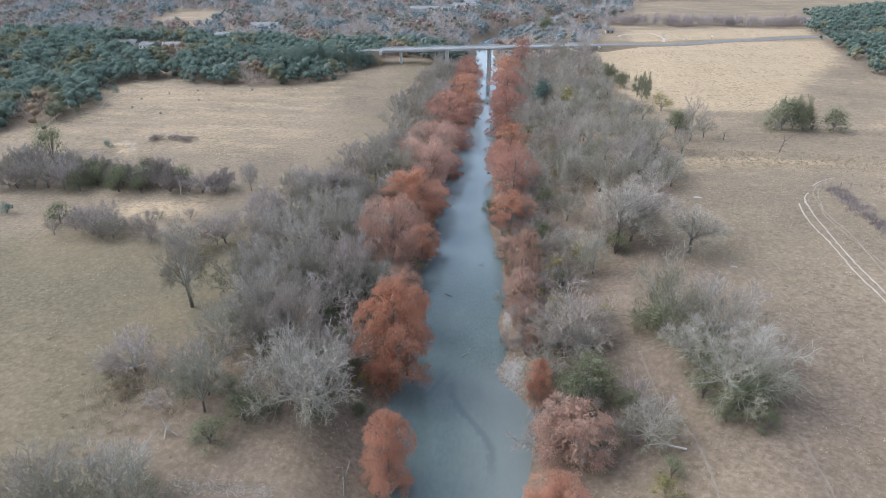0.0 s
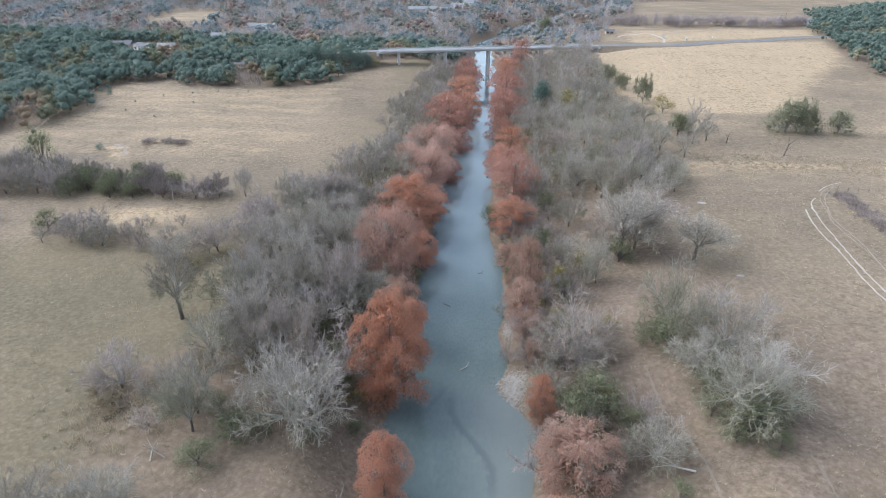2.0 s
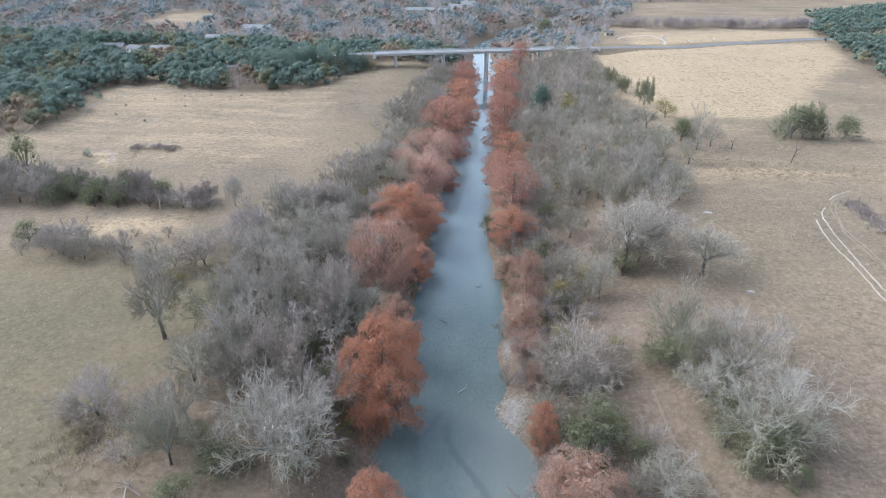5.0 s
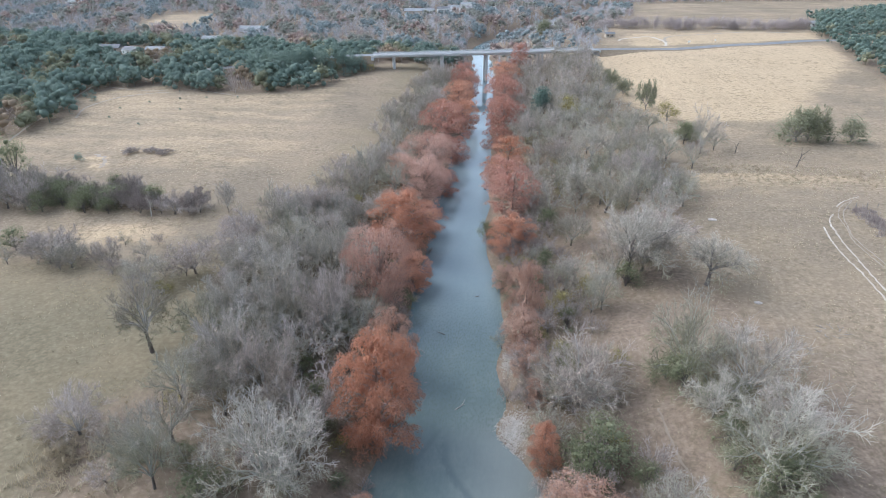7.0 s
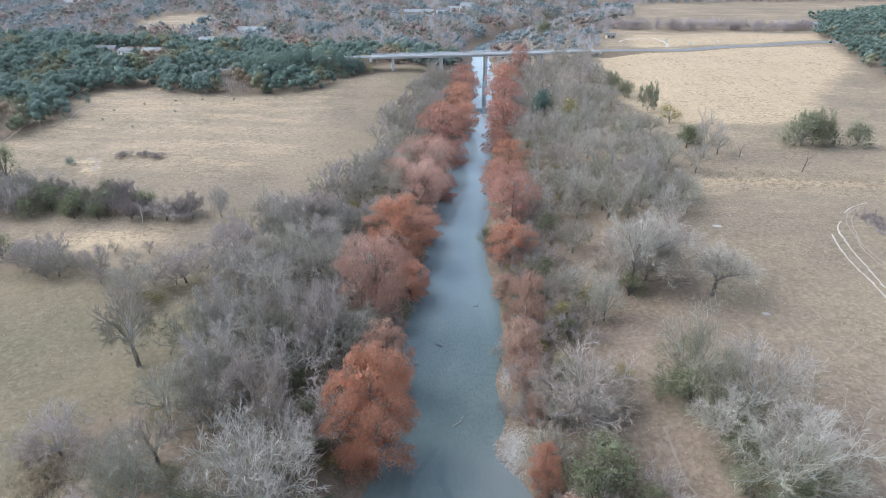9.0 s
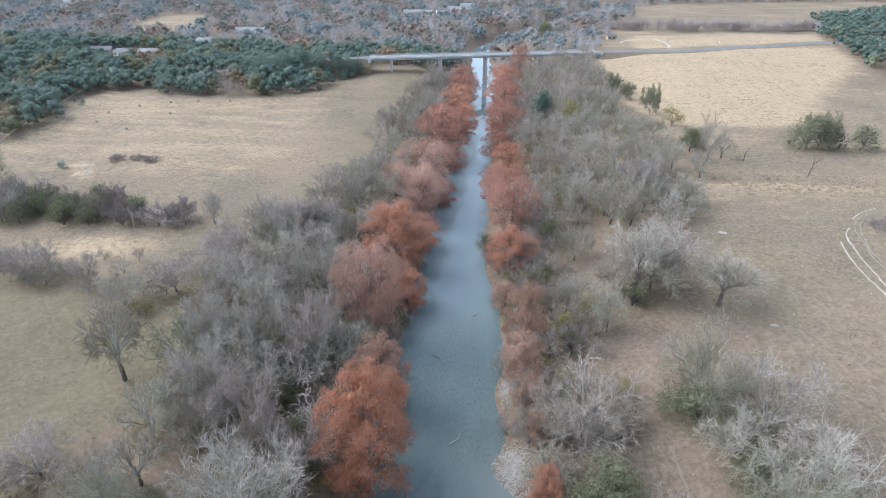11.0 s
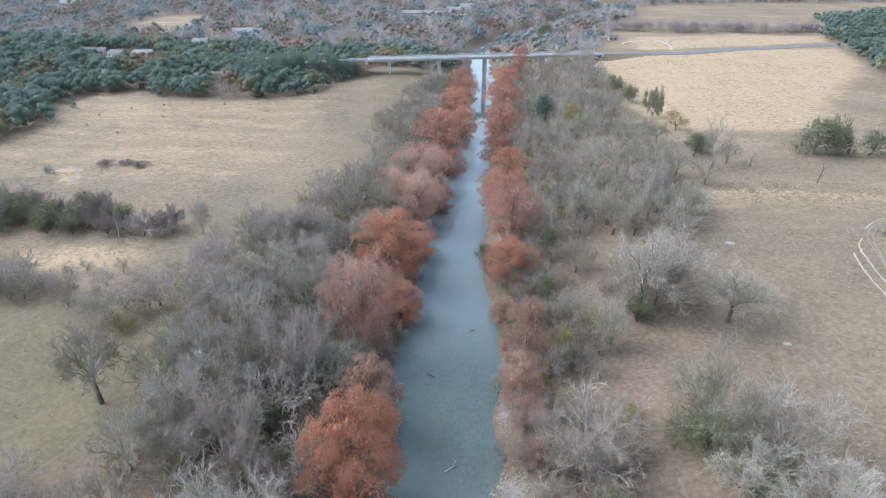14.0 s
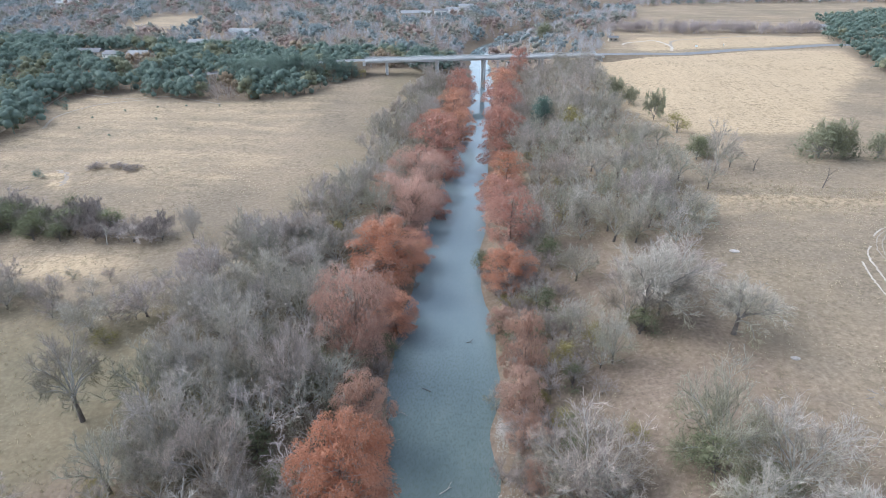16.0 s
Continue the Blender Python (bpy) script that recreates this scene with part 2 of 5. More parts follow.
def water_material():
    m, nt, b = nodes_of("river_water")
    pos = nt.nodes.new("ShaderNodeNewGeometry").outputs["Position"]
    stretched = nt.nodes.new("ShaderNodeMapping")
    stretched.inputs["Scale"].default_value = (1.0, 0.45, 1.0)
    nt.links.new(pos, stretched.inputs["Vector"])
    depth = noise_at(nt, 0.085, 3.0, 0.55, stretched.outputs[0])
    shoal = noise_at(nt, 1.3, 6.0, 0.75, stretched.outputs[0])
    both = maths(nt, "ADD", maths(nt, "MULTIPLY", depth, 0.6), maths(nt, "MULTIPLY", shoal, 0.4))
    col = ramp(nt, both, (0.36, (0.076, 0.101, 0.098)), (0.52, (0.102, 0.130, 0.125)), (0.66, (0.132, 0.156, 0.146)))
    xyz = nt.nodes.new("ShaderNodeSeparateXYZ")
    nt.links.new(pos, xyz.inputs[0])

    def span(value, a, b):
        n = nt.nodes.new("ShaderNodeMapRange")
        n.interpolation_type = "SMOOTHSTEP"
        n.inputs["From Min"].default_value, n.inputs["From Max"].default_value = a, b
        nt.links.new(value, n.inputs["Value"])
        return n.outputs[0]

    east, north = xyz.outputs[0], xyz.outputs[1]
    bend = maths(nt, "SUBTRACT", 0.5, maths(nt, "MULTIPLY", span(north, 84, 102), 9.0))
    bend = maths(nt, "ADD", bend, maths(nt, "MULTIPLY", maths(nt, "SUBTRACT", shoal, 0.5), 3.0))
    away = maths(nt, "ABSOLUTE", maths(nt, "SUBTRACT", east, bend))
    channel = maths(nt, "MULTIPLY", span(away, 1.5, 0.1), maths(nt, "MULTIPLY", span(north, 112, 100), span(north, 76, 84)))
    reach = maths(nt, "MULTIPLY", span(north, 122, 104), span(east, -12, 4))
    # upstream, a pale blue sky reflection is painted into the base colour
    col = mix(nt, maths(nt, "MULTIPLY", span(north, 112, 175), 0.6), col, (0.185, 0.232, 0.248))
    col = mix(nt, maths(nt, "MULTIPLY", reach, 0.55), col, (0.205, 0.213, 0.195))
    col = mix(nt, maths(nt, "MULTIPLY", channel, 0.38), col, (0.055, 0.075, 0.078))
    vein = maths(nt, "ABSOLUTE", maths(nt, "SUBTRACT", maths(nt, "ADD", east, 12.1), maths(nt, "MULTIPLY", maths(nt, "SUBTRACT", north, 102.7), 0.43)))
    vein = maths(nt, "MULTIPLY", span(vein, 1.1, 0.1), maths(nt, "MULTIPLY", span(north, 98, 102), span(north, 110, 106)))
    col = mix(nt, maths(nt, "MULTIPLY", vein, 0.35), col, (0.06, 0.08, 0.08))
    weedy = maths(nt, "MULTIPLY", maths(nt, "MULTIPLY", span(north, 104, 112), span(north, 172, 140)), span(noise_at(nt, 2.6, 6.0, 0.8, stretched.outputs[0]), 0.46, 0.6))
    col = mix(nt, maths(nt, "MULTIPLY", weedy, 0.6), col, (0.062, 0.082, 0.064))
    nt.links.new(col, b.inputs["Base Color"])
    b.inputs["Roughness"].default_value, b.inputs["IOR"].default_value = 0.035, 1.33
    bump(nt, b, noise_at(nt, 2.2, 3.0), 0.03, 0.05)
    return m


GROUND, WATER = ground_material(), water_material()


# ---------------------------------------------------------------- mesh helpers
def mesh_of(name, verts, tris, material, smooth_shade=False):
    """A mesh of triangles from arrays."""
    verts, tris = np.asarray(verts, np.float32), np.asarray(tris, np.int32)
    me = bpy.data.meshes.new(name)
    me.vertices.add(len(verts))
    me.vertices.foreach_set("co", verts.ravel())
    me.loops.add(tris.size)
    me.loops.foreach_set("vertex_index", tris.ravel())
    me.polygons.add(len(tris))
    me.polygons.foreach_set("loop_start", np.arange(0, tris.size, 3, dtype=np.int32))
    me.polygons.foreach_set("use_smooth", np.full(len(tris), smooth_shade))
    me.update(calc_edges=True)
    me.validate()
    me.materials.append(material)
    return me


def part(name, bm, material, parent, label=""):
    """Links a bmesh, or a mesh, as one object under a thing or a part."""
    me = bm
    if isinstance(bm, bmesh.types.BMesh):
        me = bpy.data.meshes.new(name)
        bm.to_mesh(me)
        bm.free()
        me.materials.append(material)
    ob = new(name, me)
    ob.parent = parent
    return tagged(ob, label)


def box(bm, centre, size, m=None):
    made = bmesh.ops.create_cube(bm, size=1.0, matrix=(m or Matrix()) @ Matrix.Translation(centre) @ Matrix.Diagonal((*size, 1)))
    return made["verts"]


def bevelled(bm, width):
    bmesh.ops.bevel(bm, geom=bm.edges[:], offset=width, segments=1, affect="EDGES")
    return bm


def joined(pieces):
    """Joins (verts, tris) pairs into one pair."""
    at, vs, ts = 0, [], []
    for v, t in pieces:
        vs.append(v)
        ts.append(np.asarray(t) + at)
        at += len(v)
    return np.concatenate(vs), np.concatenate(ts)


def unit(v):
    return v / np.maximum(np.linalg.norm(v, axis=-1, keepdims=True), 1e-9)


def sides_of(d):
    d = d / np.maximum(np.linalg.norm(d, axis=1, keepdims=True), 1e-9)
    ref = np.where(np.abs(d[:, 2:3]) > 0.9, np.array([[1.0, 0, 0]]), np.array([[0, 0, 1.0]]))
    a = np.cross(d, ref)
    a /= np.linalg.norm(a, axis=1, keepdims=True)
    return a, np.cross(d, a)


def tubes(p0, p1, r0, r1, sides=5):
    """Tapered limbs, open at the ends."""
    p0, p1, r0, r1 = (np.asarray(v, float) for v in (p0, p1, r0, r1))
    n = len(p0)
    a, b = sides_of(p1 - p0)
    ang = np.arange(sides) * 2 * np.pi / sides
    ring = a[:, None] * np.cos(ang)[None, :, None] + b[:, None] * np.sin(ang)[None, :, None]
    v = np.concatenate([p0[:, None] + ring * r0[:, None, None], p1[:, None] + ring * r1[:, None, None]], 1).reshape(-1, 3)
    i, j = np.arange(sides), (np.arange(sides) + 1) % sides
    one = np.concatenate([np.stack([i, j, j + sides], 1), np.stack([i, j + sides, i + sides], 1)])
    return v, (one[None] + (np.arange(n) * 2 * sides)[:, None, None]).reshape(-1, 3)


def spikes(p0, p1, r):
    """Three-sided twigs that run out to a point."""
    p0, p1, r = (np.asarray(v, float) for v in (p0, p1, r))
    n = len(p0)
    a, b = sides_of(p1 - p0)
    ang = np.arange(3) * 2 * np.pi / 3
    ring = a[:, None] * np.cos(ang)[None, :, None] + b[:, None] * np.sin(ang)[None, :, None]
    v = np.concatenate([p0[:, None] + ring * r[:, None, None], p1[:, None]], 1).reshape(-1, 3)
    one = np.array([[0, 1, 3], [1, 2, 3], [2, 0, 3]])
    return v, (one[None] + (np.arange(n) * 4)[:, None, None]).reshape(-1, 3)


def sprays(centres, ways, length, width, rng, droop=0.25, facing=None):
    """Folded leaf sprays: a base, a tip, and two sides that hang. facing: the way that their upper sides look."""
    n = len(centres)
    ways = ways / np.maximum(np.linalg.norm(ways, axis=1, keepdims=True), 1e-9)
    a, b = sides_of(ways)
    turn = rng.uniform(0, 2 * np.pi, (n, 1))
    side = a * np.cos(turn) + b * np.sin(turn)
    if facing is not None:
        side = unit(np.cross(facing, ways))
    ln = (length * rng.uniform(0.6, 1.3, n))[:, None]
    wd = (width * rng.uniform(0.6, 1.3, n))[:, None]
    sag = np.array([[0, 0, -1.0]]) * wd * droop * 2
    mid = centres + ways * ln * 0.1
    v = np.stack([centres - ways * ln * 0.5, mid + side * wd * 0.5 + sag, centres + ways * ln * 0.5 + sag * 0.6, mid - side * wd * 0.5 + sag], 1).reshape(-1, 3)
    one = np.array([[0, 1, 2], [0, 2, 3]])
    return v, (one[None] + (np.arange(n) * 4)[:, None, None]).reshape(-1, 3)


# ---------------------------------------------------------------- the lie of the land
def smooth(a, b, v):
    s = np.clip((np.asarray(v, float) - a) / (b - a), 0, 1)
    return s * s * (3 - 2 * s)


def river_centre(y):
    y = np.asarray(y, float)
    return -7 - 6 * smooth(100, 220, y) - 8 * smooth(430, 580, y) + 72 * smooth(590, 780, y) + 0.5 * np.clip(y - 780, 0, 400)


def river_half(y):
    y = np.asarray(y, float)
    return 7.6 + 2.2 * smooth(205, 140, y) + 2.4 * np.exp(-((y - 84) / 20) ** 2) + 0.7 * np.sin(y * 0.09) + 0.4 * np.sin(y * 0.23 + 1)


def river_left(y):
    """How much further the water reaches under the trees of the left bank."""
    return 2.6 * smooth(70, 95, y) * smooth(330, 250, y)


def river_right(y):
    y = np.asarray(y, float)
    cove = 4.2 * np.exp(-((y - 95) / 8) ** 2) + 1.6 * np.exp(-((y - 78) / 10) ** 2)
    bars = 2.6 * np.exp(-((y - 108) / 4.5) ** 2) + 1.6 * np.exp(-((y - 129) / 7) ** 2)
    return 1.3 * smooth(108, 120, y) * smooth(330, 250, y) + cove - bars


def ground(x, y):
    x, y = np.asarray(x, float), np.asarray(y, float)
    off = x - river_centre(y)
    d = np.abs(off) - river_half(y) - river_left(y) * (off < 0) - river_right(y) * (off > 0)
    left = 6.2 * smooth(-1.5, 16, d) + 0.8 * smooth(20, 90, d) + 3.5 * smooth(120, 320, d) * smooth(180, 420, y) + 3.5 * smooth(330, 430, y) * smooth(10, 40, d)
    right = 4.5 * smooth(-1.5, 12, d) + 6 * smooth(8, 45, d) + 3.0 * smooth(45, 110, d) - 1.2 * smooth(236, 246, y + 0.10 * (x - 90)) * smooth(60, 80, d)
    right = right + 5 * smooth(300, 460, y) * smooth(10, 60, d)
    z = np.where(off < 0, left, right)
    z = z - 2.0 * smooth(0.5, -5, d)
    roll = 0.35 * np.sin(x * 0.031 + 1.3) * np.sin(y * 0.027) + 0.25 * np.sin(x * 0.071 + y * 0.043)
    hills = 70 * smooth(1000, 2600, y) + 55 * smooth(700, 1800, np.abs(x))
    return z + roll * smooth(6, 30, d) * 1.2 + hills * (1 + 0.3 * np.sin(x * 0.0041 + 1) * np.sin(y * 0.0033))


# ---------------------------------------------------------------- trees
def grow(rng, tips, ways, lengths, radii, children, angle, shrink, upward, jitter=0.2, start=0.35):
    """One more order of branches: children spring along each parent."""
    n = len(tips)
    k = children
    frac = rng.uniform(start, 1.0, (n, k))
    frac[:, 0] = 1.0
    base = tips[:, None] - ways[:, None] * (lengths[:, None] * (1 - frac))[..., None]
    a, b = sides_of(ways)
    turn = rng.uniform(0, 2 * np.pi, (n, 1)) + np.arange(k)[None] * 2.4 + rng.normal(0, 0.3, (n, k))
    lean = np.radians(angle) * rng.uniform(0.5, 1.35, (n, k))
    way = ways[:, None] * np.cos(lean)[..., None] + (a[:, None] * np.cos(turn)[..., None] + b[:, None] * np.sin(turn)[..., None]) * np.sin(lean)[..., None]
    way = way + np.array([0, 0, upward]) + rng.normal(0, jitter, (n, k, 3)) * 0.5
    way = unit(way).reshape(-1, 3)
    ln = (lengths[:, None] * shrink * rng.uniform(0.65, 1.25, (n, k)) * (1.15 - 0.35 * frac)).ravel()
    rad = (radii[:, None] * np.full((n, k), 0.55)).ravel()
    base = base.reshape(-1, 3)
    return base, base + way * ln[:, None], way, ln, rad


def twigs_of(p0, p1, r):
    """Folded twigs that run out to a point."""
    n = len(p0)
    a, b = sides_of(p1 - p0)
    v = np.stack([p0 - a * r, p0 + b * r, p0 + a * r, p1], 1).reshape(-1, 3)
    one = np.array([[0, 1, 3], [1, 2, 3]])
    return v, (one[None] + (np.arange(n) * 4)[:, None, None]).reshape(-1, 3)


def cores(mid, radius, rng, squash=0.8):
    """Lumpy hearts of the crowns, one for each lobe."""
    g = (1 + 5 ** 0.5) / 2
    ico = np.array([(-1, g, 0), (1, g, 0), (-1, -g, 0), (1, -g, 0), (0, -1, g), (0, 1, g), (0, -1, -g), (0, 1, -g), (g, 0, -1), (g, 0, 1), (-g, 0, -1), (-g, 0, 1)]) / 1.9
    tri = np.array([(0, 11, 5), (0, 5, 1), (0, 1, 7), (0, 7, 10), (0, 10, 11), (1, 5, 9), (5, 11, 4), (11, 10, 2), (10, 7, 6), (7, 1, 8), (3, 9, 4), (3, 4, 2), (3, 2, 6), (3, 6, 8), (3, 8, 9), (4, 9, 5), (2, 4, 11), (6, 2, 10), (8, 6, 7), (9, 8, 1)])
    n = len(mid)
    v = mid[:, None] + ico[None] * (radius[:, None, None] * rng.uniform(0.75, 1.12, (n, 12, 1))) * np.array([1, 1, squash])
    return v.reshape(-1, 3), (tri[None] + (np.arange(n) * 12)[:, None, None]).reshape(-1, 3)


def bend(rng, base, way, length, segs, wander, lift=0.0):
    """Crooked lines that set out from base: their points, one row a joint."""
    pts, d = [base], way
    for _ in range(segs):
        pts.append(pts[-1] + d * (length / segs)[:, None])
        d = unit(d + rng.normal(0, wander, d.shape) + np.array([0, 0, lift]))
    return np.stack(pts)


def sprout(rng, pts, k, low, high, angle, upward):
    """k side shoots along each crooked line: where they spring, their way, and how far along."""
    segs, n = len(pts) - 1, pts.shape[1]
    frac = low + (high - low) * (np.arange(k)[None] + rng.uniform(0.1, 0.95, (n, k))) / k
    seg = np.minimum((frac * segs).astype(int), segs - 1)
    host = np.repeat(np.arange(n), k)
    i, u = seg.ravel(), (frac * segs - seg).ravel()[:, None]
    a, b = pts[i, host], pts[i + 1, host]
    way = unit(b - a)
    p, q = sides_of(way)
    turn = (rng.uniform(0, 6.28, (n, 1)) + np.arange(k)[None] * 2.4 + rng.normal(0, 0.4, (n, k))).ravel()[:, None]
    lean = (np.radians(angle) * rng.uniform(0.55, 1.4, n * k))[:, None]
    out = way * np.cos(lean) + (p * np.cos(turn) + q * np.sin(turn)) * np.sin(lean)
    return a + (b - a) * u, unit(out + np.array([0, 0, upward])), frac.ravel(), host


def crooked_tubes(pts, r0, r1, sides):
    segs = len(pts) - 1
    f = np.linspace(0, 1, segs + 1)
    return joined([tubes(pts[k], pts[k + 1], r0 + (r1 - r0) * f[k], r0 + (r1 - r0) * f[k + 1], sides) for k in range(segs)])


def bare_tree_meshes(seed, height, spread, counts, fine, bark, limb, twig, fork_at=0.135, thick=1.0, lowest=76):
    """A leafless tree: a short trunk, crooked limbs that fan out like a fountain, branches, and a dome of fine twigs."""
    rng = np.random.default_rng(seed)
    n1, n2, n3, n4 = counts
    r_trunk = height * 0.017 * thick
    fork = np.array([rng.normal(0, 0.25), rng.normal(0, 0.25), height * fork_at * rng.uniform(0.85, 1.15)])
    tilt = np.radians(6 + (lowest - 6) * np.sqrt((np.arange(n1) + rng.uniform(0.1, 0.9, n1)) / n1))
    ang = np.arange(n1) * 2.4 + rng.normal(0, 0.3, n1)
    reach = 1 / np.sqrt((np.sin(tilt) / (spread / 2)) ** 2 + (np.cos(tilt) / (height * 0.87)) ** 2) * rng.uniform(0.8, 1.1, n1) * (0.8 + 0.2 * smooth(0.1, 0.6, tilt))
    th = tilt * 0.62
    way = np.stack([np.cos(ang) * np.sin(th), np.sin(ang) * np.sin(th), np.cos(th)], 1)
    trunk = tubes([[0, 0, -0.4], fork * 0.5], [fork * 0.5, fork * 1.05], [r_trunk * 1.45, r_trunk], [r_trunk, r_trunk * 0.85], 7)
    # the limbs lean further out as they go
    pts, d = [np.repeat(fork[None], n1, 0) * rng.uniform(0.75, 1.0, (n1, 1))], way
    for k in range(4):
        pts.append(pts[-1] + d * (reach * 0.2)[:, None])
        th = tilt * (0.62 + 0.17 * (k + 1))
        d = unit(np.stack([np.cos(ang) * np.sin(th), np.sin(ang) * np.sin(th), np.cos(th)], 1) + rng.normal(0, 0.2, (n1, 3)))
    pts = np.stack(pts)
    rad = r_trunk * 0.46 * rng.uniform(0.8, 1.2, n1)
    wood = [crooked_tubes(pts, rad, rad * 0.28, 5)]
    base, way, frac, host = sprout(rng, pts, n2, 0.22, 1.0, 38, 0.08)
    length = reach[host] * 0.42 * (1.25 - 0.7 * frac) * rng.uniform(0.75, 1.2, len(host))
    pts = bend(rng, base, way, length, 3, 0.3, 0.05)
    r2 = np.maximum(rad[host] * (0.40 - 0.18 * frac), fine * 1.55)
    wood.append(crooked_tubes(pts, r2, r2 * 0.35, 3))
    base, way, frac, host = sprout(rng, pts, n3, 0.15, 1.0, 40, 0.05)
    length = length[host] * 0.55 * (1.15 - 0.4 * frac) * rng.uniform(0.7, 1.25, len(host))
    pts = bend(rng, base, way, length, 2, 0.35, 0.03)
    fans = [crooked_tubes(pts, np.full(len(host), fine * 1.35), np.full(len(host), fine * 0.7), 3) if n4 > 6 else twigs_of(pts[0], pts[2], np.full((len(host), 1), fine * 1.4))]
    base, way, frac, host = sprout(rng, pts, n4, 0.1, 1.0, 42, 0.06)
    tip = base + way * (length[host] * 0.62 * rng.uniform(0.6, 1.3, len(host)))[:, None]
    fans.append(twigs_of(base, tip, np.full((len(base), 1), fine)))
    lv, lt = joined(wood)
    wv, wt = joined([trunk, (lv, lt)])
    tv, tt = joined(fans)
    top, wide = np.percentile(tv[:, 2], 99.3), np.percentile(np.hypot(tv[:, 0], tv[:, 1]), 96)
    for v in (wv, tv):
        v[:, :2] *= spread / 2 / wide
        v[:, 2] *= height / top
    wood_mesh = mesh_of("trunk", wv, wt, bark, True)
    wood_mesh.materials.append(limb)
    slots = np.zeros(len(wt), np.int32)
    slots[len(trunk[1]):] = 1
    wood_mesh.polygons.foreach_set("material_index", slots)
    return wood_mesh, mesh_of("crown", tv, tt, twig)


def cypress_meshes(seed, height, spread, count, leaf, material, pads=100, flat=0.0, bare=500):
    """A bald cypress in rust: a straight trunk, limbs to many drooping pads of feathery needle sprays, bare twigs between.
    flat: 0 for a tapering column, 1 for a broad flat-topped dome."""
    rng = np.random.default_rng(seed)
    s = (np.arange(pads) + rng.uniform(0, 1, pads)) / pads
    ang = np.arange(pads) * 2.4 + rng.normal(0, 0.5, pads)
    column = np.sqrt(np.clip(1 - (np.abs(s - 0.36) / 0.66) ** 2.2, 0.03, 1))
    dome = np.sqrt(np.clip(1 - (np.abs(s - 0.55) / 0.56) ** 2.6, 0.04, 1))
    lumpy = 1 + 0.13 * np.sin(3 * ang + rng.uniform(0, 6) + s * 4) + 0.10 * np.sin(5 * ang + rng.uniform(0, 6) - s * 9)
    edge = spread / 2 * (column * (1 - flat) + dome * flat) * lumpy
    inward = np.where(rng.uniform(0, 1, pads) < 0.74, rng.uniform(0.74, 0.92, pads), rng.uniform(0.2, 0.65, pads))
    r = edge * inward
    h = height * (0.10 + 0.84 * s) + 0.05 * height * (1 - inward)
    mid = np.stack([np.cos(ang) * r, np.sin(ang) * r, h], 1)
    wander = rng.normal(0, 0.25, (7, 2)) * np.linspace(0, 1, 7)[:, None]
    line = np.column_stack([wander, np.linspace(-0.5, height * 0.95, 7)])
    rr = height * 0.020 * (1 - np.linspace(0, 0.93, 7)) * np.array([1.6, 1, 1, 1, 1, 1, 1])
    i, j = np.arange(7), (np.arange(7) + 1) % 7
    turn = i * 2 * np.pi / 7
    v = (line[:, None] + np.stack([np.cos(turn), np.sin(turn), 0 * turn], 1)[None] * rr[:, None, None]).reshape(-1, 3)
    one = np.concatenate([np.stack([i, j, j + 7], 1), np.stack([i, j + 7, i + 7], 1)])
    t = (one[None] + (np.arange(6) * 7)[:, None, None]).reshape(-1, 3)
    root = np.stack([0 * h, 0 * h, h * (0.9 - 0.35 * flat) - 0.1 * r], 1)
    outward = unit(np.stack([np.cos(ang), np.sin(ang), 0.1 + 0 * ang], 1))
    size = spread * rng.uniform(0.085, 0.15, pads) * (1 - 0.25 * s * (1 - flat))
    pick = rng.choice(pads, count, p=size ** 2 / (size ** 2).sum())
    d = unit(rng.normal(0, 1, (count, 3)) + outward[pick] * 0.35 + np.array([0, 0, 0.45]))
    c = mid[pick] + d * (size[pick] * rng.uniform(0.45, 1.1, count))[:, None] * np.array([1, 1, 0.55])
    off = ((c[:, :2] - mid[pick][:, :2]) ** 2).sum(1)
    c[:, 2] -= 0.22 * off / size[pick]
    ways = outward[pick] * 0.6 + d * np.array([1, 1, 0.2]) - np.array([0, 0, 0.35]) + rng.normal(0, 0.35, (count, 3))
    fill = count // 16
    host = rng.choice(pads, fill)
    deep = mid[host] * (np.array([1, 1, 1]) - rng.uniform(0.1, 0.75, (fill, 1)) * np.array([1, 1, 0.05])) + rng.normal(0, 0.4, (fill, 3))
    inner = sprays(deep, rng.normal(0, 1, (fill, 3)), leaf * 2.6, leaf * 1.8, rng, 0.3)
    stretch = spread / 2 / np.percentile(np.hypot(c[:, 0], c[:, 1]), 98.5)
    bp = rng.choice(pads, bare)
    b0 = mid[bp] + rng.normal(0, 0.35, (bare, 3)) * size[bp][:, None] + np.array([0, 0, 0.25]) * size[bp][:, None]
    bw = unit(outward[bp] * 0.7 + rng.normal(0, 0.7, (bare, 3)) + np.array([0, 0, 0.55]))
    b1 = b0 + bw * (size[bp] * rng.uniform(0.5, 1.0, bare))[:, None]
    limbs = joined([tubes(root, mid, np.maximum(0.016 * edge, 0.04), np.full(pads, 0.025), 3), twigs_of(b0, b1, np.full((bare, 1), 0.022))])
    lv, lt = joined([sprays(c, ways, leaf, leaf * 0.46, rng, 0.3), inner])
    for w in (lv, limbs[0]):
        w[:, :2] *= stretch
    return mesh_of("trunk", v, t, BARK_RED, True), mesh_of("crown", lv, lt, material), mesh_of("limb", *limbs, BARK_ROSE)


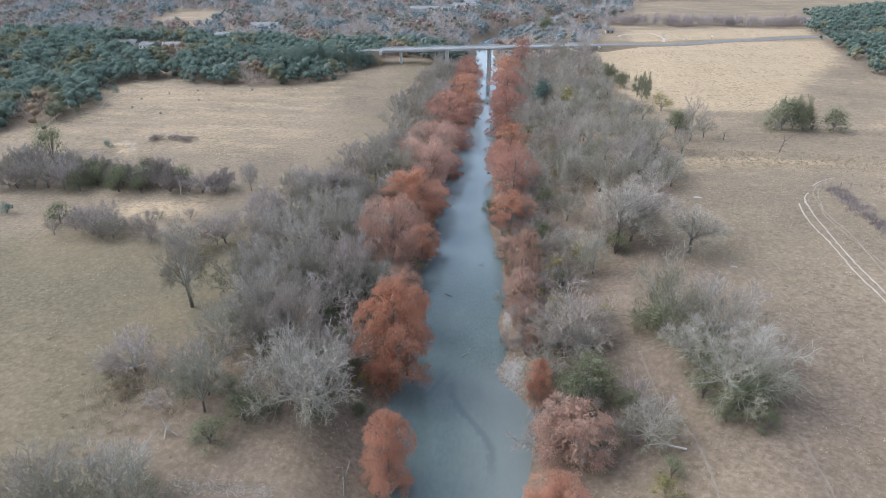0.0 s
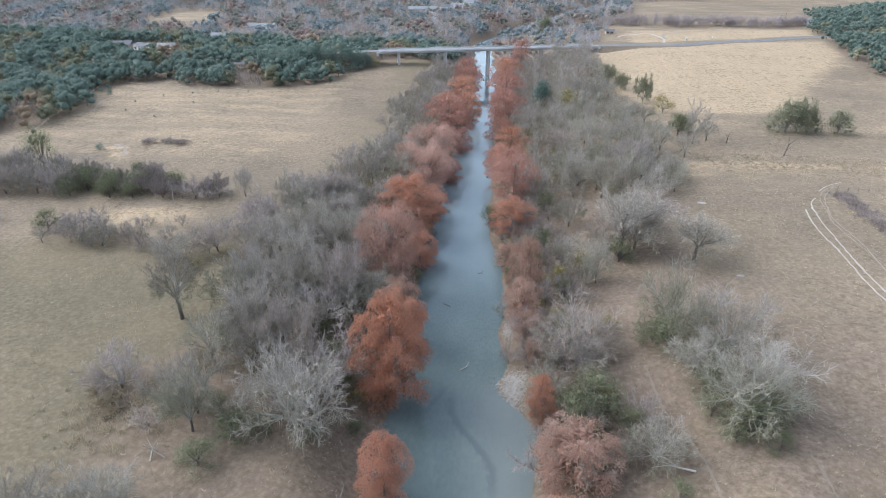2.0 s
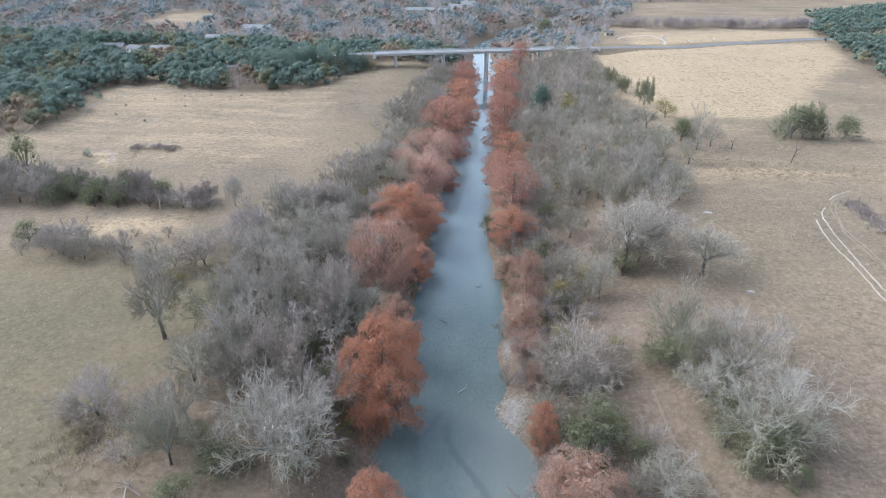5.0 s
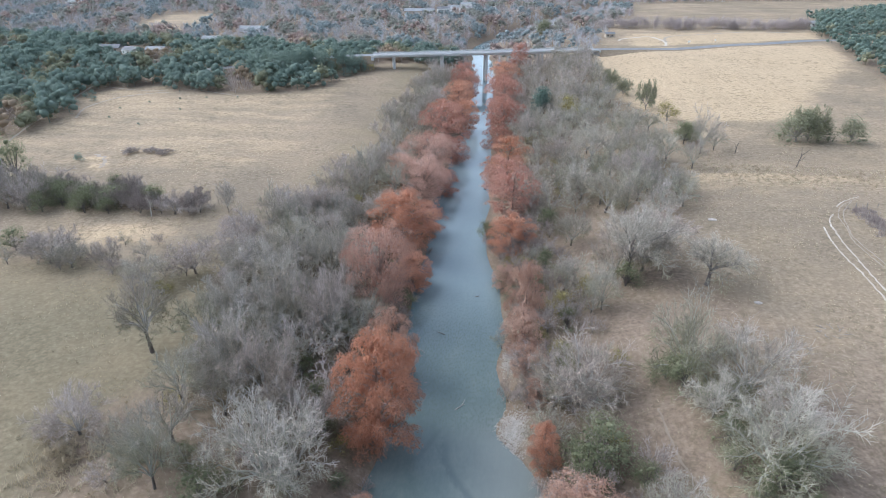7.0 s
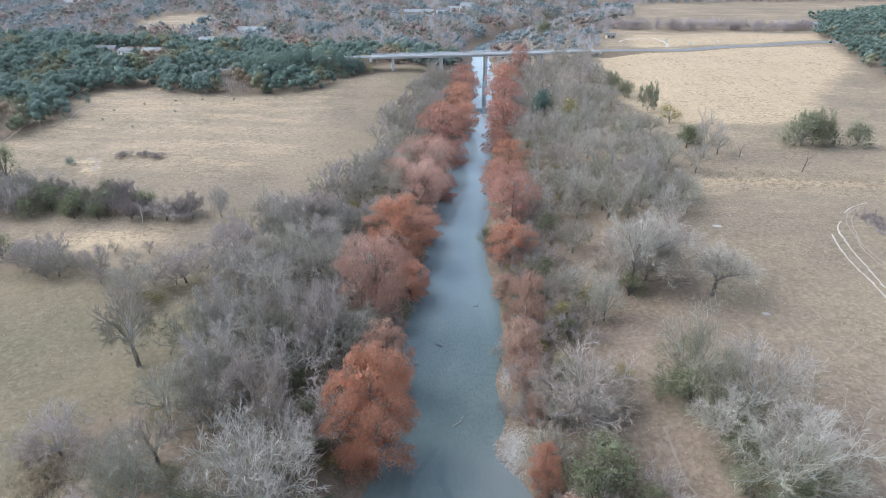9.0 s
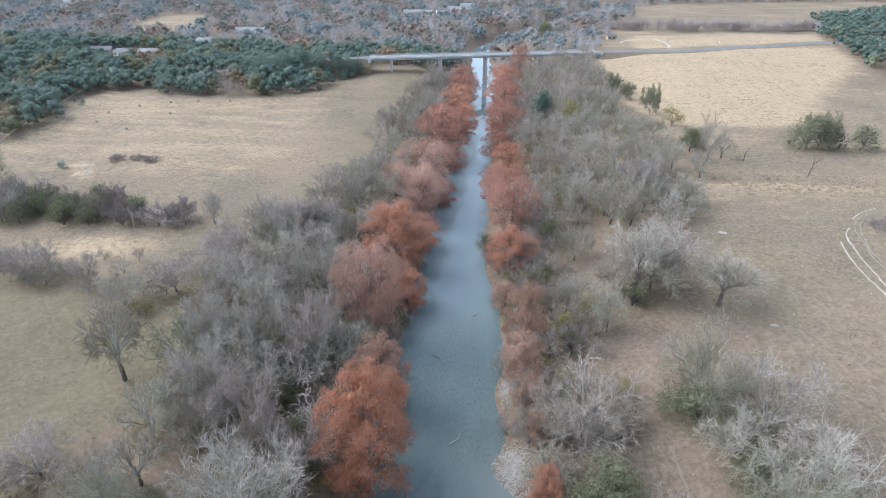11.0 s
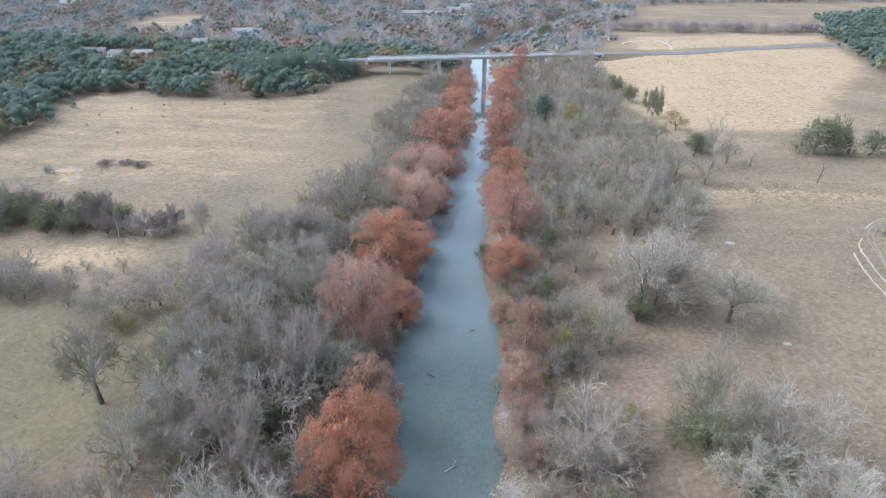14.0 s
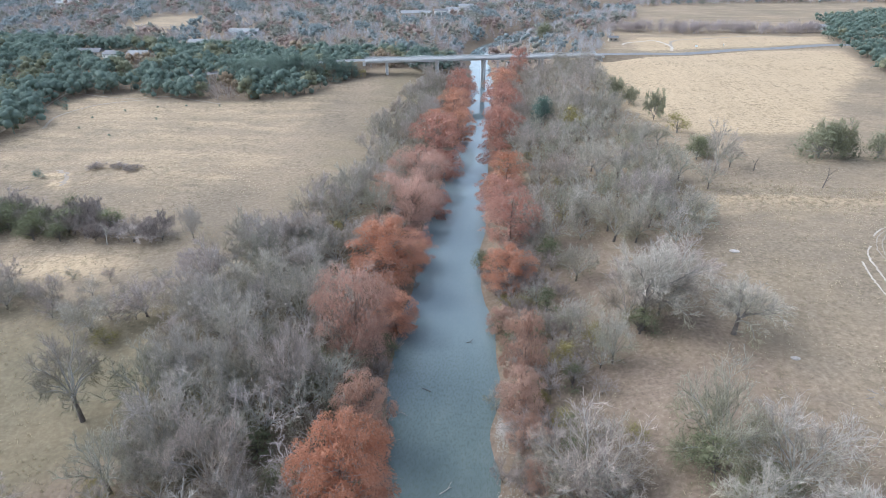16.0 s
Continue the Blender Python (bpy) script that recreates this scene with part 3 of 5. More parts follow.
def lobes_of(rng, height, spread, lobes, low):
    u = rng.uniform(0, 1, lobes)
    ang = np.arange(lobes) * 2.4 + rng.normal(0, 0.3, lobes)
    r = spread / 2 * 0.66 * np.sqrt(u)
    z = height * (low + (0.80 - low) * (1 - u ** 1.6) * rng.uniform(0.75, 1.05, lobes) + 0.06)
    size = spread * 0.5 * rng.uniform(0.34, 0.55, lobes)
    return np.stack([np.cos(ang) * r, np.sin(ang) * r, z], 1), size


def leafy_tree_meshes(seed, height, spread, lobes, per, leaf, bark, material, low=0.25, squash=0.75):
    """An evergreen or leafy tree: forked trunk, limbs to each lobe, a ragged crown of leaf sprays."""
    rng = np.random.default_rng(seed)
    mid, size = lobes_of(rng, height, spread, lobes, low)
    fork = np.array([0, 0, height * 0.16])
    r = height * 0.024
    wood = [tubes([[0, 0, -0.4]], [fork], [r * 1.4], [r], 6), tubes(np.repeat(fork[None], lobes, 0), mid, np.full(lobes, r * 0.55), np.full(lobes, r * 0.15), 4)]
    n = lobes * per
    pick = np.repeat(np.arange(lobes), per)
    d = unit(rng.normal(0, 1, (n, 3)))
    rad = size[pick] * np.clip(rng.normal(0.86, 0.2, n), 0.15, 1.25)
    c = mid[pick] + d * rad[:, None] * np.array([1, 1, squash])
    c[:, 2] = np.maximum(c[:, 2], height * low * 0.35)
    look_out = unit(d + rng.normal(0, 0.45, (n, 3)))
    lv, lt = joined([sprays(c, np.cross(look_out, rng.normal(0, 1, (n, 3))), leaf, leaf * 0.7, rng, 0.2, look_out), cores(mid, size * 0.22, rng, squash)])
    wv, wt = joined(wood)
    return mesh_of("trunk", wv, wt, bark, True), mesh_of("crown", lv, lt, material)


NEAR, MID = (10, 7, 7, 10), (7, 6, 5, 6)
LOW = (7, 5, 5, 5)
KINDS = {
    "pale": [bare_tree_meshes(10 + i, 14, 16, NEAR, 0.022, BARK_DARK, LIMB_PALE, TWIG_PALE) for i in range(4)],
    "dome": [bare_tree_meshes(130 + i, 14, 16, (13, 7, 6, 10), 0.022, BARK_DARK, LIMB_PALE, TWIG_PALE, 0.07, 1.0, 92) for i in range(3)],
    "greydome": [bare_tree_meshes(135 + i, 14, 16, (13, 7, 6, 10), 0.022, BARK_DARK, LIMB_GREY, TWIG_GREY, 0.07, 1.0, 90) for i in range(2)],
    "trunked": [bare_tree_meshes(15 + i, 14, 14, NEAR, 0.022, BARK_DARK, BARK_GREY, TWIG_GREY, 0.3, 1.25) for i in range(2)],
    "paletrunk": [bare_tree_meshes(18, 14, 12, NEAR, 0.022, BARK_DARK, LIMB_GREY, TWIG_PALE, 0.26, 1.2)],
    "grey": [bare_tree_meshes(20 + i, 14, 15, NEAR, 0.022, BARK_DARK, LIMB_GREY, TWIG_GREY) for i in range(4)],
    "brown": [bare_tree_meshes(30 + i, 8, 10, LOW, 0.03, BARK_DARK, BARK_GREY, TWIG_BROWN) for i in range(2)],
    "mid": [bare_tree_meshes(40 + i, 13, 13, MID, 0.034, BARK_DARK, LIMB_GREY, TWIG_GREY) for i in range(4)],
    "midpale": [bare_tree_meshes(45 + i, 13, 13, MID, 0.034, BARK_DARK, LIMB_PALE, TWIG_PALE) for i in range(3)],
    "rust": [cypress_meshes(50 + i, 20, 18, 6500, 0.5, RUST_RED if i % 3 else RUST, 80, 0.55, 300) for i in range(4)],
    "rustnear": [cypress_meshes(55 + i, 20, 16, 21000, 0.34, RUST, 115, 0.25, 700) for i in range(3)],
    "russet": [cypress_meshes(57 + i, 18, 21, 15000, 0.38, RUSSET, 105, 1.0, 1500) for i in range(2)],
    "pink": [cypress_meshes(60 + i, 13, 11, 8000, 0.34, RUST_PINK, 80, 0.4, 1300) for i in range(3)],
    "juniper": [leafy_tree_meshes(65 + i, 10, 10, 14, 130, 0.5, BARK_DARK, JUNIPER, 0.08, 0.95) for i in range(2)],
    "oak": [leafy_tree_meshes(70 + i, 12, 18, 26, 130, 0.5, BARK_GREY, OAK, 0.02) for i in range(2)],
    "green": [leafy_tree_meshes(80 + i, 9, 10, 16, 150, 0.3, BARK_DARK, GREEN, 0.02) for i in range(3)],
    "yellow": [leafy_tree_meshes(90 + i, 8, 8, 12, 130, 0.27, BARK_GREY, YELLOW, 0.2) for i in range(2)],
    "scruboak": [bare_tree_meshes(110 + i, 10, 18, (11, 7, 6, 10), 0.06, BARK_DARK, BARK_GREY, TWIG_OLIVE, 0.05) for i in range(2)],
    "tanbush": [bare_tree_meshes(120, 3, 5, (8, 5, 5, 6), 0.04, BARK_DARK, STRAW, STRAW, 0.03)],
    "greymass": [bare_tree_meshes(100 + i, 9, 12, (9, 6, 5, 8), 0.04, BARK_GREY, LIMB_GREY, TWIG_GREY, 0.03) for i in range(2)],
    "thorn": [bare_tree_meshes(105 + i, 5, 9, (9, 6, 5, 7), 0.04, BARK_DARK, BARK_DARK, TWIG_BROWN, 0.03) for i in range(2)],
    "shrub": [leafy_tree_meshes(95 + i, 3, 4, 8, 60, 0.3, BARK_DARK, JUNIPER, 0.05) for i in range(1)],
}
SIZES = {"pale": (14, 16), "paletrunk": (14, 12), "dome": (14, 16), "greydome": (14, 16), "grey": (14, 15), "brown": (8, 10), "mid": (13, 13), "midpale": (13, 13), "rust": (20, 18), "rustnear": (20, 16), "russet": (18, 21), "trunked": (14, 14), "pink": (13, 11), "juniper": (10, 10), "oak": (12, 18), "green": (9, 10), "yellow": (8, 8), "shrub": (3, 4), "greymass": (9, 12), "tanbush": (3, 5), "scruboak": (10, 18), "thorn": (5, 9)}
tree_rng = random.Random(5)


def plant(kind, name, x, y, height, spread, label, category="tree", group="", lean=0.0):
    """One tree with its trunk and crown, standing on the ground."""
    trunk, crown, *limbs = tree_rng.choice(KINDS[kind])
    h, s = SIZES[kind]
    ob = new(name)
    ob.matrix_basis = pose(x, y, float(ground(x, y)) - 0.15, lean, tree_rng.uniform(-3, 3), tree_rng.uniform(0, 360)) @ Matrix.Diagonal((spread / s, spread / s, height / h, 1))
    part("trunk", trunk, None, ob)
    part("crown", crown, None, ob)
    for limb in limbs:
        tagged(part("limb", limb, None, ob), kind="stuff")
    return tagged(ob, label, category, group)


# ---------------------------------------------------------------- ground and water
def inside(poly, x, y):
    """Whether points lie within a polygon."""
    x, y = np.asarray(x, float), np.asarray(y, float)
    hit = np.zeros(x.shape, bool)
    for (x0, y0), (x1, y1) in zip(poly, poly[1:] + poly[:1]):
        cross = (y0 > y) != (y1 > y)
        hit ^= cross & (x < (x1 - x0) * (y - y0) / ((y1 - y0) or 1e-9) + x0)
    return hit


def bank(x, y):
    """Metres from the water's edge, and the side: minus to the left."""
    off = np.asarray(x, float) - river_centre(y)
    return np.abs(off) - river_half(y), np.sign(off)


ROAD_Y, ROAD_TILT = 447.5, 0.26


def road_y(x):
    x = np.asarray(x, float)
    return ROAD_Y + ROAD_TILT * x + 0.145 * np.clip(x - 66, 0, None)


LEFT_WOOD = [(-1500, 200), (-330, 215), (-227, 248), (-214, 269), (-216, 303), (-235, 332), (-233, 352), (-199, 370), (-188, 355), (-119, 362), (-107, 376), (-90, 412), (-92, 440), (-60, 450), (-34, 455), (-34, 1500), (-1500, 1500)]
MID_WOOD = [(-40, 462), (60, 478), (84, 560), (86, 640), (130, 700), (150, 860), (420, 930), (1500, 980), (1500, 1500), (-60, 1500)]
RIGHT_WOOD = [(253, 570), (229, 465), (213, 396), (222, 382), (300, 350), (1500, 300), (1500, 800), (420, 800), (300, 700), (285, 640)]
GAP_FIELD = [(-338, 572), (-284, 586), (-300, 660), (-322, 715), (-372, 712), (-362, 640)]
HOUSE_YARD = [(-300, 440), (-240, 440), (-240, 470), (-300, 470)]
STRAW_FIELD = [(64, 466), (58, 400), (62, 345), (84, 312), (120, 308), (140, 330), (158, 366), (205, 430), (224, 480), (230, 512), (165, 494), (82, 476)]
FAR_STRIP = [(95, 498), (245, 548), (262, 590), (180, 585), (100, 560)]


def soft_mask(poly, x, y, width=6.0):
    total = np.zeros(np.shape(x))
    spots = [(a, r) for r in (0.35, 0.7, 1.0) for a in np.arange(8) * 0.785 + r]
    for a, r in spots:
        total += inside(poly, x + np.cos(a) * r * width, y + np.sin(a) * r * width)
    return total / len(spots)


def axis(parts):
    return np.unique(np.concatenate([np.linspace(a, b, n, endpoint=True) for a, b, n in parts]).round(3))


gx = axis([(-4000, -1200, 12), (-1200, -400, 25), (-400, -90, 75), (-90, 90, 105), (90, 300, 55), (300, 1200, 25), (1200, 4000, 12)])
gy = axis([(-1500, 0, 14), (0, 60, 20), (60, 300, 97), (300, 560, 80), (560, 1100, 45), (1100, 4500, 30)])
GX, GY = np.meshgrid(gx, gy)
GZ = ground(GX, GY)
d_bank, side_bank = bank(GX, GY)
woods = np.clip(soft_mask(LEFT_WOOD, GX, GY) + soft_mask(MID_WOOD, GX, GY) + soft_mask(RIGHT_WOOD, GX, GY), 0, 1) * (1 - soft_mask(GAP_FIELD, GX, GY))
corridor = np.where(side_bank < 0, smooth(34, 14, d_bank), smooth(56, 16, d_bank) * smooth(330, 240, GY) + smooth(44, 14, d_bank) * smooth(240, 330, GY))
corridor = np.maximum(corridor, (side_bank > 0) * smooth(46, 34, d_bank) * smooth(190, 160, GY))
litter = np.clip(woods * (0.9 - 0.4 * smooth(470, 540, GY)) + corridor * np.where(side_bank < 0, 0.6, 1.0), 0, 1)
# more litter between the left-bank trees, its darker tone also standing for their shade
litter = np.clip(litter + 0.25 * (side_bank < 0) * smooth(62, 40, d_bank) * smooth(205, 170, GY), 0, 1)
straw = np.clip(0.9 * soft_mask(STRAW_FIELD, GX, GY, 14) + soft_mask(FAR_STRIP, GX, GY) * 0.5, 0, 1)
straw += (side_bank < 0) * 0.46 * smooth(180, 260, GY) * smooth(45, 80, d_bank) * (1 - woods)
terrace = 232 - 0.07 * (GX - 90) - GY
straw += 0.5 * (side_bank > 0) * smooth(-1, 3, terrace) * smooth(34, 8, terrace) * smooth(45, 70, GX)
straw += 0.33 * (side_bank > 0) * smooth(238, 262, GY) * smooth(50, 90, d_bank) * (1 - woods)
straw += 0.9 * np.exp(-((GX + 164) / 4) ** 2 - ((GY - 240) / 2.0) ** 2) + 0.7 * np.exp(-((GX + 156 + 0.5 * (GY - 230)) / 2.2) ** 2 - ((GY - 231) / 5) ** 2)
straw += 0.75 * np.exp(-((GX + 66) / 9) ** 2 - ((GY - 80) / 6) ** 2)
straw += 0.8 * np.exp(-((GX + 115) / 26) ** 2 - ((GY - 172) / 9) ** 2)
olive = (side_bank < 0) * smooth(190, 120, GY) * 0.85 * smooth(8, 30, d_bank) + 0.5 * (side_bank < 0) * smooth(75, 40, d_bank)
litter = np.clip(litter + 0.35 * (side_bank < 0) * smooth(70, 45, d_bank) * smooth(110, 85, GY) + (side_bank > 0) * (0.6 * smooth(175, 95, GY) + 0.45 * smooth(68, 46, GX) * smooth(215, 150, GY)), 0, 1)
litter = np.clip(litter + 0.6 * np.exp(-((GX + 64) / 14) ** 2 - ((GY - 99) / 13) ** 2), 0, 1)
cover = np.stack([np.clip(straw, 0, 1), litter, np.clip(olive, 0, 1), np.ones(GX.shape)], -1)
nx, ny = len(gx), len(gy)
cell = (np.arange(ny - 1)[:, None] * nx + np.arange(nx - 1)[None]).ravel()
tris = np.concatenate([np.stack([cell, cell + 1, cell + nx + 1], 1), np.stack([cell, cell + nx + 1, cell + nx], 1)])
land = mesh_of("ground", np.stack([GX, GY, GZ], -1).reshape(-1, 3), tris, GROUND, True)
attr = land.color_attributes.new("cover", "FLOAT_COLOR", "POINT")
attr.data.foreach_set("color", cover.astype(np.float32).ravel())
tagged(new("ground", land), "dry winter pasture and leaf litter sloping to a river", "ground", kind="structure")

wy = np.linspace(-400, 1000, 351)
wv, wt = [], []
for i, y in enumerate(wy):
    c, h = float(river_centre(y)), float(river_half(y)) + 6
    wv += [(c - h, y, 0), (c, y, 0), (c + h, y, 0)]
    if i:
        k = 3 * i
        wt += [(k - 3, k - 2, k + 1), (k - 3, k + 1, k), (k - 2, k - 1, k + 2), (k - 2, k + 2, k + 1)]
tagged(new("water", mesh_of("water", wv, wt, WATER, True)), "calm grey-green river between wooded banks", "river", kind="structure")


# ---------------------------------------------------------------- tracks and roads
def strip(points, width, lift, n=60, wobble=0.0, seed=0):
    """A ribbon along a smooth line over the ground."""
    pts = np.array(points, float)
    t = np.linspace(0, len(pts) - 1, n)
    k = np.clip(t.astype(int), 0, len(pts) - 2)
    u = (t - k)[:, None]
    pa, pb, pc, pd = pts[np.maximum(k - 1, 0)], pts[k], pts[k + 1], pts[np.minimum(k + 2, len(pts) - 1)]
    line = 0.5 * (2 * pb + (pc - pa) * u + (2 * pa - 5 * pb + 4 * pc - pd) * u ** 2 + (3 * pb - pa - 3 * pc + pd) * u ** 3)
    rng = np.random.default_rng(seed)
    line = line + rng.normal(0, 1, line.shape) * wobble
    way = unit(np.gradient(line, axis=0))
    out = np.stack([way[:, 1], -way[:, 0]], 1)
    w = width * (1 + rng.uniform(-0.35, 0.35, n)[:, None] * (wobble > 0)) / 2
    a, b = line - out * w, line + out * w
    v = []
    for p in (a, line, b):
        v.append(np.column_stack([p, ground(p[:, 0], p[:, 1]) + lift]))
    v[1][:, 2] += 0.02
    v = np.stack(v, 1).reshape(-1, 3)
    t = []
    for i in range(n - 1):
        q = 3 * i
        t += [(q, q + 1, q + 4), (q, q + 4, q + 3), (q + 1, q + 2, q + 5), (q + 1, q + 5, q + 4)]
    return v, t


def track(name, points, width, material, label, lift=0.07, n=60, wobble=0.08, seed=0):
    v, t = strip(points, width, lift, n, wobble, seed)
    return tagged(new(name, mesh_of(name, v, t, material, True)), label, "track", kind="structure")


RUTS = "white wheel rut worn into a dirt farm track"
track("wheel_rut", [(97, 192), (93.6, 186), (91.4, 174), (90.4, 162), (89.5, 148), (89.4, 131), (89.8, 110)], 0.45, CALICHE, RUTS, wobble=0.1, seed=1)
track("wheel_rut", [(90.6, 183), (89.1, 176), (88.3, 168), (88.1, 155), (87.4, 140), (87.6, 127), (87.9, 110)], 0.42, CALICHE, RUTS, wobble=0.1, seed=2)
track("wheel_rut", [(112, 207.5), (103, 199.5), (98.2, 191), (96.2, 182), (94.2, 173), (94.4, 160), (95.4, 148), (95.8, 130)], 0.3, DUST, "faint wheel rut beside the white ones", seed=3)
track("wheel_rut", [(108, 204), (100.2, 192.5), (97.3, 184), (95.2, 175), (95.6, 160), (94.0, 144), (94.0, 130)], 0.3, DUST, "faint wheel rut beside the white ones", seed=4)
track("wheel_rut", [(112.5, 208.6), (106, 204), (101, 198.5)], 0.4, CALICHE, RUTS, n=20, seed=5)
track("footpath", [(30.3, 108), (31.9, 97), (34.6, 88), (35.8, 80), (35.6, 70), (35, 60)], 0.4, TRAIL, "narrow trodden path through brown pasture", seed=6)
track("footpath", [(51.8, 84), (52.0, 76), (51.7, 66)], 0.4, TRAIL, "narrow trodden path through brown pasture", n=30, seed=8)
track("footpath", [(-209, 296), (-217, 318), (-211, 341), (-190, 354)], 1.2, DUST, "pale path along the edge of the wood", seed=9)
track("driveway", [(118, 503), (122, 524), (116, 549), (103, 545), (92, 538), (88, 528)], 2.2, PALE_SOIL, "pale caliche driveway winding from the highway", 0.12, 50, 0.1, 10)
track("driveway", [(122, 522), (134, 553), (190, 580), (240, 592)], 2.6, DUST, "pale dirt lane along a far field", 0.12, 50, 0.1, 11)
track("footpath", [(-211.3, 252.0), (-221.9, 282.6), (-232.1, 321.9), (-240.4, 354.1), (-240.7, 366.7)], 1.3, DUST, "pale path along the edge of the wood", seed=17)
track("footpath", [(-240.8, 363.0), (-203.3, 354.8), (-183.2, 362.0), (-149.0, 352.7)], 0.9, DUST, "faint pale path across the pasture", seed=18)
track("bare_soil", [(-166, 244), (-160, 241), (-156, 234), (-155, 229)], 1.4, DUST, "patch of bare pale soil in the pasture", 0.06, 24, 0.6, 16)
track("clearing", [(-281, 398), (-284, 418), (-290, 440)], 5.0, DUST, "bare strip cleared through dark woods", 0.15, 20, 0.3, 14)

# the highway: on the ground to each side, and the bridge between
E_DIR = unit(np.array([1.0, ROAD_TILT]))
SPAN_A, SPAN_B = -86.0, 62.0


def deck_z(x):
    return 19.3 + 0.001 * (np.asarray(x, float) + 92)


def road_strip(x0, x1, n=40):
    v, t = [], []
    for i, x in enumerate(np.linspace(x0, x1, n)):
        y = float(road_y(x))
        g = float(ground(x, y))
        for s in (-9, -4.4, 4.4, 9):
            px, py = x - s * E_DIR[1], y + s * E_DIR[0]
            away = min(abs(x - SPAN_A), abs(x - SPAN_B))
            top = float(deck_z(np.clip(x, SPAN_A, SPAN_B))) - 0.05
            z = top + (g + 0.35 - top) * float(smooth(0, 160 if x < 0 else 60, away))
            v.append((px, py, z if abs(s) < 6 else min(float(ground(px, py)) - 0.3, z)))
        if i:
            for k in range(3):
                a = 4 * i + k
                t += [(a - 4, a - 3, a + 1), (a - 4, a + 1, a)]
    return v, t


for x0, x1 in ((-420, SPAN_A), (SPAN_B, 420)):
    v, t = road_strip(x0, x1)
    me = mesh_of("road", v, t, ASPHALT)
    me.materials.append(GROUND)
    for k, p in enumerate(me.polygons):
        p.material_index = 0 if (k // 2) % 3 == 1 else 1
    tagged(new("road", me), "two-lane asphalt highway on a low embankment", "road", kind="structure")


def along(x, s=0.0, z=0.0):
    return Vector((x - s * E_DIR[1], float(road_y(x)) + s * E_DIR[0], z))


def bridge():
    ob = tagged(new("bridge"), "pale concrete highway bridge on round piers over the river", "bridge")
    ob.location = along(0, 0, 0)
    turn = Matrix.Rotation(math.atan2(E_DIR[1], E_DIR[0]), 4, "Z")
    slope = Matrix.Rotation(-math.atan(0.001 * E_DIR[0]), 4, "Y")
    length = (SPAN_B - SPAN_A) / E_DIR[0]
    middle = (SPAN_A + SPAN_B) / 2 / E_DIR[0]
    frame_m = turn @ Matrix.Translation((middle, 0, float(deck_z((SPAN_A + SPAN_B) / 2)))) @ slope

    def piece(name, centre, size, material, label="", width=0.04):
        bm = bmesh.new()
        box(bm, centre, size, frame_m)
        return part(name, bevelled(bm, width), material, ob, label)

    piece("deck", (0, 0, -0.15), (length, 11.4, 0.3), CONCRETE)
    piece("roadway", (0, 0, 0.03), (length, 9.8, 0.06), PAVING, "grey concrete roadway", 0.01)
    for s in (-1, 1):
        for k in range(5):
            a = -length / 2 + length * k / 5
            piece("girder", (a + length / 10, s * 4.2, -0.8), (length / 5 - 0.3, 0.6, 1.0), CONCRETE)
            piece("girder", (a + length / 10, s * 1.4, -0.8), (length / 5 - 0.3, 0.6, 1.0), CONCRETE)
        piece("parapet", (0, s * 5.5, 0.25), (length, 0.3, 0.5), CONCRETE)
        rail = piece("railing", (0, s * 5.5, 0.95), (length, 0.18, 0.16), CONCRETE, "pale steel guard rail", 0.02)
        for k in range(39):
            bm = bmesh.new()
            box(bm, (-length / 2 + 2 + k * (length - 4) / 38, s * 5.5, 0.68), (0.2, 0.16, 0.42), frame_m)
            part("post", bm, CONCRETE, rail)
    for x in (-73.0, -42.0, -13.0, 24.0):
        local = x / E_DIR[0]
        top = float(deck_z(x)) - 1.32
        foot = min(float(ground(*along(x).to_2d())), 0.0 if abs(x + 13) < 3 else 99) - 1.5
        bm = bmesh.new()
        box(bm, (local, 0, top - 0.45), (1.3, 10.2, 0.9), turn)
        part("pier_cap", bevelled(bm, 0.06), CONCRETE, ob)
        for s in (-3.4, 3.4):
            bm = bmesh.new()
            bmesh.ops.create_cone(bm, cap_ends=True, segments=14, radius1=0.75, radius2=0.75, depth=top - 0.8 - foot, matrix=turn @ Matrix.Translation((local, s, (top - 0.8 + foot) / 2)))
            part("pier", bm, CONCRETE, ob)
    for x, s in ((SPAN_A, -1), (SPAN_B, 1)):
        bm = bmesh.new()
        box(bm, (x / E_DIR[0] + s * 0.8, 0, float(deck_z(x)) - 3.6), (1.8, 11.4, 6.6), turn)
        part("abutment", bevelled(bm, 0.08), CONCRETE, ob)
    return ob


bridge()

# ---------------------------------------------------------------- trees that stand out
DOME = "broad leafless tree, a dome of pale crooked branches to the ground"
for kind, x, y, h, s in [("dome", -36, 86, 18.5, 21), ("dome", 37, 116.5, 17, 17), ("dome", 44, 92.3, 16.5, 19), ("dome", 27.9, 84.7, 9.5, 13), ("greydome", 16.4, 111.9, 15, 20.5), ("greydome", 46.6, 111, 14.5, 18.5), ("greydome", -73, 93.8, 10, 13), ("greydome", -50.9, 111.7, 17, 17)]:
    plant(kind, "bare_tree", x, y, h, s, DOME, group="bare trees beside the river")
PALE = "leafless grey tree with pale lichened branches in dry grass"
GREYT = "leafless grey-brown tree with a haze of twigs"
for x, y, h, s in [(-53.5, 83.5, 16, 11.5), (-62, 56.5, 15, 12), (-52, 59, 11, 11), (-68.5, 60, 12, 13.5), (-58.5, 63, 11, 13), 
                   (25.1, 144.5, 13, 9), (17.2, 155, 9.5, 9.5)]:
    plant("pale", "bare_tree", x, y, h, s, PALE, group="bare trees beside the river")
